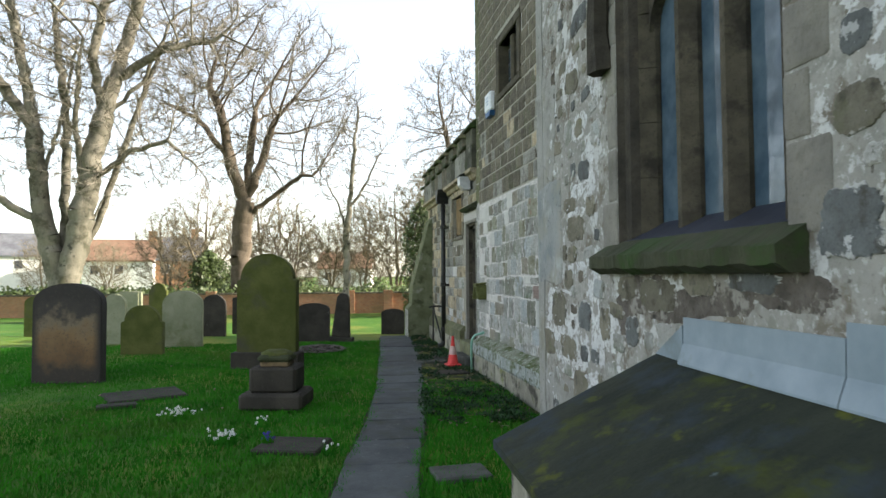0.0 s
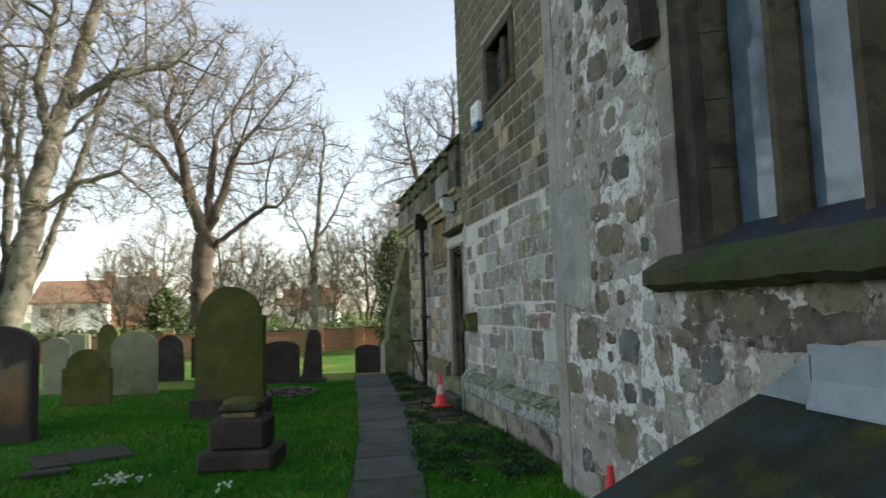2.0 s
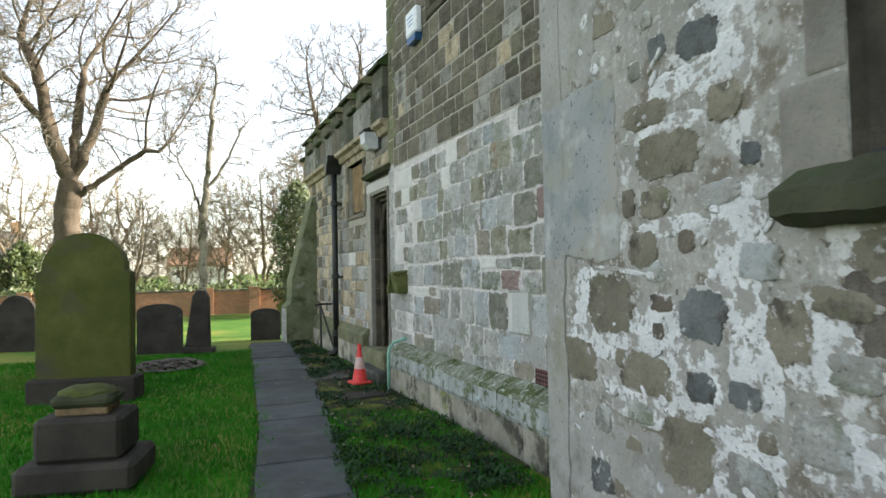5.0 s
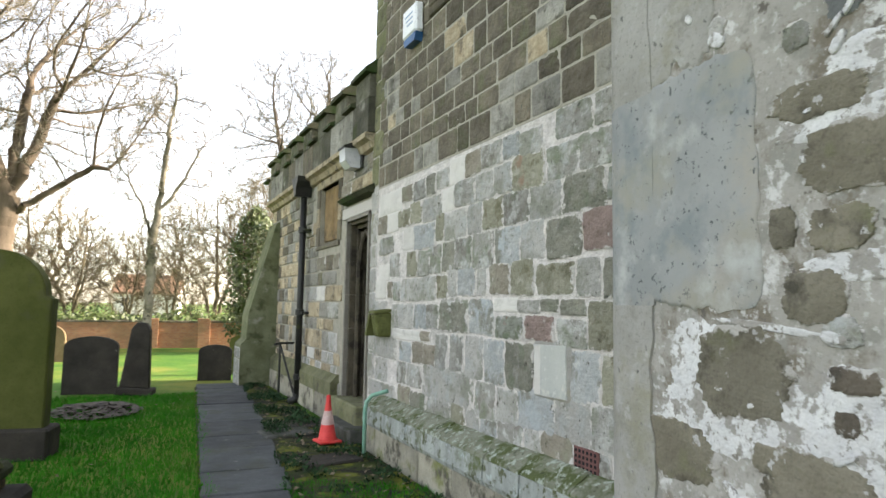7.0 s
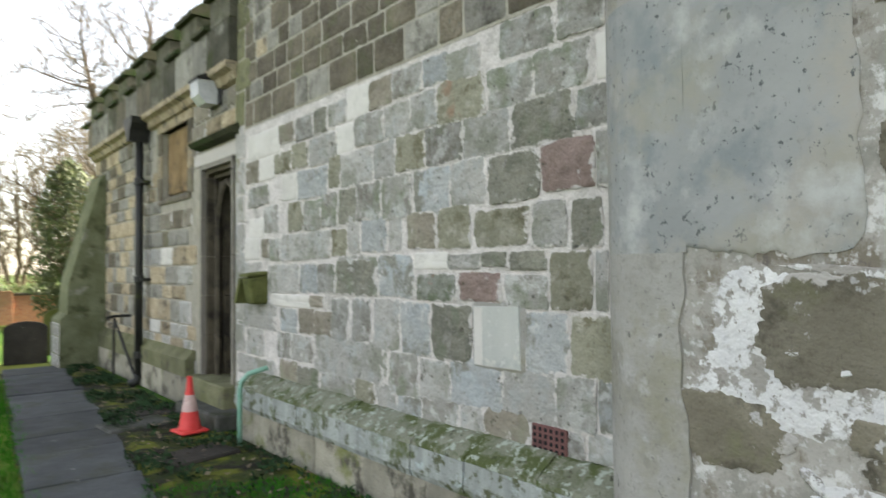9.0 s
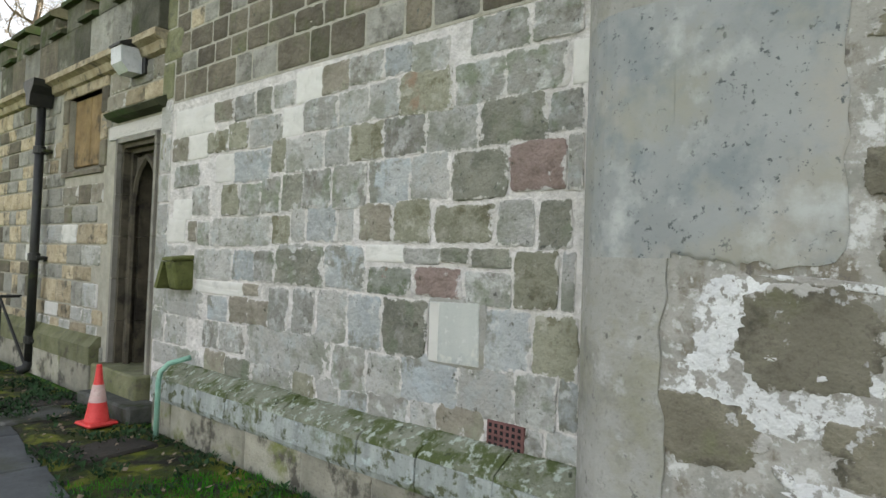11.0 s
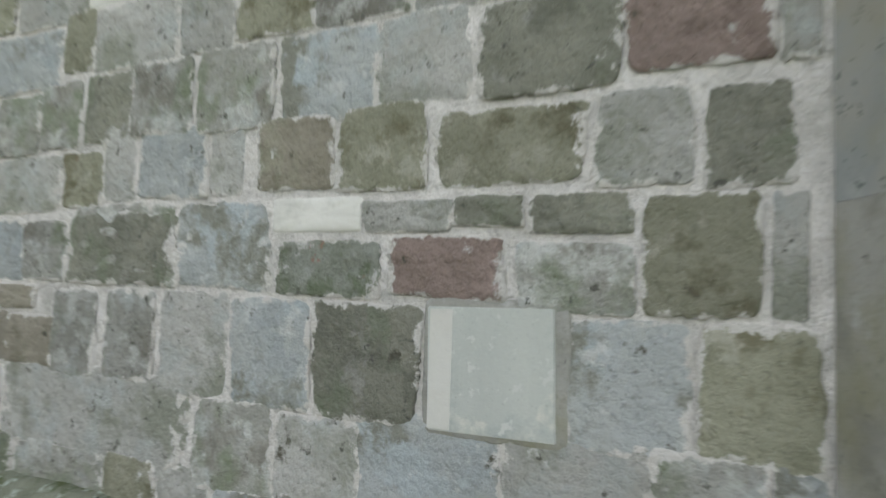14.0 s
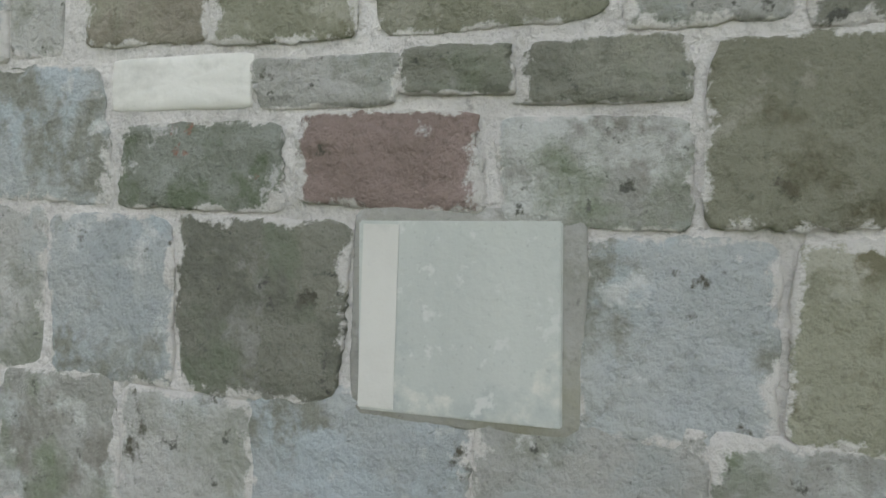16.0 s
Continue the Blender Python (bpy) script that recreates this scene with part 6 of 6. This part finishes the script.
tree("sycamore_tree", -10.2, 24, "large bare multi-stemmed sycamore with pale sunlit bark", BARK, TWIG, seed=3, root=0.62,
     stems=[[(0, 0, -0.2), (-0.1, 0, 0.9), (-0.75, 0, 3.5), (-1.3, 0.2, 7.5), (-2.2, 0.2, 12)], [(-0.1, 0, 0.9), (0.35, 0, 2.5), (0.9, -0.1, 6), (1.5, 0, 8.5), (2.6, 0.3, 13)],
            [(0.35, 0, 2.5), (1.3, 0.6, 5), (1.9, 0.8, 6.6)], [(1.5, 0, 8.5), (3.2, -0.4, 9.6), (5.4, -0.3, 10.2)], [(0.9, -0.1, 5), (2.4, -0.6, 6.0), (3.6, -0.8, 6.3), (4.8, -0.8, 5.2)], [(-0.75, 0, 3.5), (-2.6, -0.5, 4.6), (-4.6, -0.5, 4.2)],
            [(-0.9, 0, 4.8), (-0.3, 0.4, 7.5), (0.1, 0.5, 10.5)], [(-1.2, 0.2, 6.8), (-3.0, 0, 9.5), (-3.6, 0, 12)], [(0.6, -0.1, 4.2), (0.5, -0.6, 7), (0.8, -0.9, 10)], [(1.2, 0, 7.2), (2.4, 0.3, 8.6), (3.4, 0.3, 11)], [(1.2, 0, 7.2), (1.0, -0.5, 9.4), (1.6, -0.6, 12)],
            [(-0.1, 0, 0.9), (-0.25, 0.5, 3.2), (-0.3, 0.7, 7), (-0.9, 0.8, 11.5)], [(0.1, 0, 1.4), (0.9, 0.5, 3.6), (1.9, 0.8, 7.2), (3.0, 0.9, 10.5)]],
     crowns=[((0.2, 0, 11.5), (5.9, 4.6, 7.8), 3800), ((4.6, -0.4, 10), (2.6, 2.2, 2.4), 380), ((4.2, -0.8, 5.4), (1.7, 1.2, 1.2), 140), ((-4.4, -0.5, 5), (2.4, 1.8, 2.4), 340)], twigs=4)
tree("ash_tree", -5.0, 28, "large bare tree with dark forking trunk and rounded crown", BARK_DARK, TWIG, seed=7, root=0.4,
     stems=[[(0, 0, -0.2), (0.05, 0, 3.2), (0.2, 0, 4.6), (0.9, 0.2, 6.6), (1.4, 0.2, 8.5)], [(0.2, 0, 4.6), (-0.35, -0.2, 6.2), (-0.75, -0.3, 8.4), (-1.4, 0, 10)], [(0.2, 0, 4.6), (0.35, 0.4, 7.0), (0.5, 0.6, 9)], [(0.1, 0, 4.0), (1.4, -0.4, 4.9), (2.6, -0.6, 5.8), (3.4, -0.6, 5.7)], [(-0.5, -0.2, 6.6), (-1.7, -0.5, 8.2), (-3.1, -0.5, 8.8)]],
     crowns=[((0.8, 0, 9.2), (4.5, 4.0, 4.2), 2700), ((3.0, -0.5, 6.3), (1.5, 1.2, 1.1), 130), ((-2.9, -0.4, 8.4), (1.4, 1.2, 1.2), 130)], twigs=3)
tree("young_tree", -0.55, 26.0, "slender young bare tree with pale trunk", BARK, TWIG, seed=11, root=0.13, step=0.22,
     stems=[[(0, 0, -0.2), (0.05, 0, 3.5), (0.25, 0, 5.5), (0.55, 0, 8.8)], [(0.05, 0, 3.4), (-0.5, 0.2, 4.8), (-1.0, 0.2, 5.8)], [(0.1, 0, 4.2), (0.9, -0.2, 5.4), (1.4, -0.3, 6.6)]],
     crowns=[((0.3, 0, 6.2), (1.9, 1.6, 3.2), 420)], twigs=3)
tree("background_tree", 7.6, 42, "bare rounded tree crown rising behind the aisle roof", BARK_DARK, TWIG, seed=13, root=0.4, step=0.36,
     stems=[[(0, 0, -0.2), (0, 0, 5), (0.4, 0, 9), (0.8, 0, 13)], [(0, 0, 5), (-1.4, 0, 9), (-2.2, 0, 12)], [(0, 0, 6), (2, 0.4, 9.5)]],
     crowns=[((0, 0, 11), (5.2, 4.4, 6.2), 3000)], twigs=4)
shrub = tree("shrub_tree", 1.7, 31, "tangled bare shrubby tree with tan sunlit branches", TWIG_WARM, TWIG_WARM, seed=17, root=0.13, step=0.2, kill=0.34,
             stems=[[(0, 0, -0.2), (0.05, 0, 0.5), (-0.5, 0, 2.2)], [(0.05, 0, 0.5), (0.6, 0.2, 2.4)], [(0.05, 0, 0.5), (0.1, -0.4, 2.6)], [(0.05, 0, 0.3), (1.1, -0.4, 1.5)], [(0.05, 0, 0.3), (-1.1, 0.3, 1.4)]],
             crowns=[((0, 0, 3.3), (2.6, 2.3, 2.8), 1000)], twigs=3)
for i, (x, y, s) in enumerate(((4.6, 30, 1.15), (-1.6, 36, 0.8), (-3.4, 33, 0.85), (-7.2, 32, 1.0), (-9.5, 34, 0.85), (-5.0, 35, 1.1), (0.2, 38, 1.0), (-14, 38, 0.6), (5.5, 35, 1.4), (-19, 42, 0.7))):
    c = copy_thing(shrub, pose(x, y, GROUND, 0, 0, 67 * i))
    c.scale = (s, s, s)


def evergreen(x, y, w, h, seed, label):
    t = tagged(empty("evergreen_bush", pose(x, y, GROUND)), label, "bush", "evergreen bushes")
    r = random.Random(seed)
    segs = grow(seed, (0, 0, 0), h * 1.1, 0.09, 2, (0, 0), first=0.05, spread=0.6)
    v, f = tubes(segs, lambda l: 5)
    raw("trunk", v, f, BARK_DARK, t)
    verts, faces = [], []
    for i in range(5200):
        a, u, q = r.uniform(0, 6.283), r.random(), r.random() ** 0.4
        z = h * (0.06 + 0.94 * u)
        rad = w * q * (math.sin(math.pi * min(1, 0.15 + 0.85 * u)) ** 0.6) * (0.7 + 0.5 * noise.noise(Vector((math.cos(a) * 1.5, math.sin(a) * 1.5, z * 0.8 + seed))))
        p = Vector((rad * math.cos(a), rad * math.sin(a), z + r.gauss(0, 0.08)))
        d = Vector((r.gauss(0, 1), r.gauss(0, 1), r.gauss(0, 1))).normalized()
        e = d.orthogonal().normalized()
        s = r.uniform(0.05, 0.11)
        o = len(verts)
        verts += [tuple(p - d * s), tuple(p + e * s * 0.45), tuple(p + d * s), tuple(p - e * s * 0.45)]
        faces.append((o, o + 1, o + 2, o + 3))
    raw("crown", verts, faces, GREEN_LEAF, t)
    return t


evergreen(2.6, 26.0, 1.5, 4.6, 61, "dark glossy evergreen holly bush by the wall")
evergreen(3.9, 25.0, 1.6, 5.2, 62, "dark glossy evergreen holly bush by the wall")
evergreen(-6.6, 29.5, 1.3, 2.6, 63, "dark ivy-covered bush under bare trees")


# ---- boundary wall and houses ----
def boundary_wall():
    bm = bmesh.new()
    box(bm, -40, 12, 27.3, 27.6, GROUND - 0.3, 0.72)
    t = tagged(part("boundary_wall", bm, BRICK), "low sunlit red brick boundary wall", "wall", kind="structure")
    for i in range(52):
        part("coping_brick", boxm(-40 + i * 1.0 + 0.005, -39.005 + i * 1.0, 27.27, 27.63, 0.722, 0.79, bevel=0.01), M["k"], t)
    for x in (-0.4, 1.2, -6, -12):
        part("pier", boxm(x - 0.2, x + 0.2, 27.2, 27.7, GROUND - 0.2, 0.86, bevel=0.01), BRICK, t)
    verts, faces = [], []
    r = random.Random(3)
    for i in range(6000):
        x = r.uniform(-30, 8)
        z = 0.8 + abs(r.gauss(0, 0.22)) * (0.6 + 0.6 * noise.noise(Vector((x * 0.7, 0, 0))))
        p = Vector((x, 27.75 + r.gauss(0, 0.3), z))
        d = Vector((r.gauss(0, 1), r.gauss(0, 1), r.gauss(0, 1))).normalized() * r.uniform(0.04, 0.09)
        e = d.orthogonal() * 0.6
        o = len(verts)
        verts += [tuple(p - d), tuple(p + e), tuple(p + d), tuple(p - e)]
        faces.append((o, o + 1, o + 2, o + 3))
    tagged(raw("wall_ivy", verts, faces, GREEN_LEAF), "ivy trailing over the brick boundary wall", "ivy", kind="stuff")


boundary_wall()


def house(x, y, w, d, eave, ridge, wall_mat, roof_mat, label, turn=0, gable=None):
    t = tagged(empty("house", pose(x, y, GROUND - 0.5, 0, 0, turn)), label, "house", "houses")
    bm = bmesh.new()
    prism(bm, [(0, 0), (d, 0), (d, eave), (d / 2, ridge), (0, eave)], "x", -w / 2, w / 2)
    part("wall", bm, wall_mat, t)
    bm = bmesh.new()
    prism(bm, [(-0.35, eave - 0.12), (d / 2, ridge + 0.12), (d + 0.35, eave - 0.12), (d + 0.35, eave + 0.05), (d / 2, ridge + 0.32), (-0.35, eave + 0.05)], "x", -w / 2 - 0.25, w / 2 + 0.25)
    roof = part("roof", bm, roof_mat, t)
    part("chimney", boxm(w / 2 - 1.2, w / 2 - 0.4, d / 2 - 0.4, d / 2 + 0.4, ridge - 0.3, ridge + 1.3), HOUSE_BRICK, roof)
    for i in range(max(1, int(w / 2.6))):
        cx = -w / 2 + 1.3 + i * 2.6
        win = part("window", boxm(cx - 0.5, cx + 0.5, -0.03, 0.05, eave - 1.6, eave - 0.5), WHITE_BOX, t)
        part("pane", boxm(cx - 0.42, cx + 0.42, -0.045, -0.031, eave - 1.52, eave - 0.58), WINDOW_DARK, win)
    if gable:
        part("gable_end", boxm(w / 2 + 0.26, w / 2 + 0.3, 0.2, d - 0.2, 0, eave), gable, t)
    return t


house(-27.5, 78, 7.5, 7, 3.9, 6.2, WHITE_WALL, ROOF_TILE, "low cream house with brown tiled roof", 4)
house(-21.6, 80, 5.0, 7, 4.0, 6.6, HOUSE_BRICK, ROOF_SLATE, "orange brick house with grey slate roof", 8)
house(-40.5, 82, 7, 7, 4.6, 7.2, WHITE_WALL, ROOF_SLATE, "pale house with grey gabled roof", 20)
house(-2.0, 88, 7, 7, 3.0, 5.0, WHITE_WALL, ROOF_TILE, "cream house with tiled roof behind bare trees", -5)
house(-51, 80, 9, 7, 4.5, 7.0, WHITE_WALL, ROOF_TILE, "pale house with brown roof at the far side", 0)
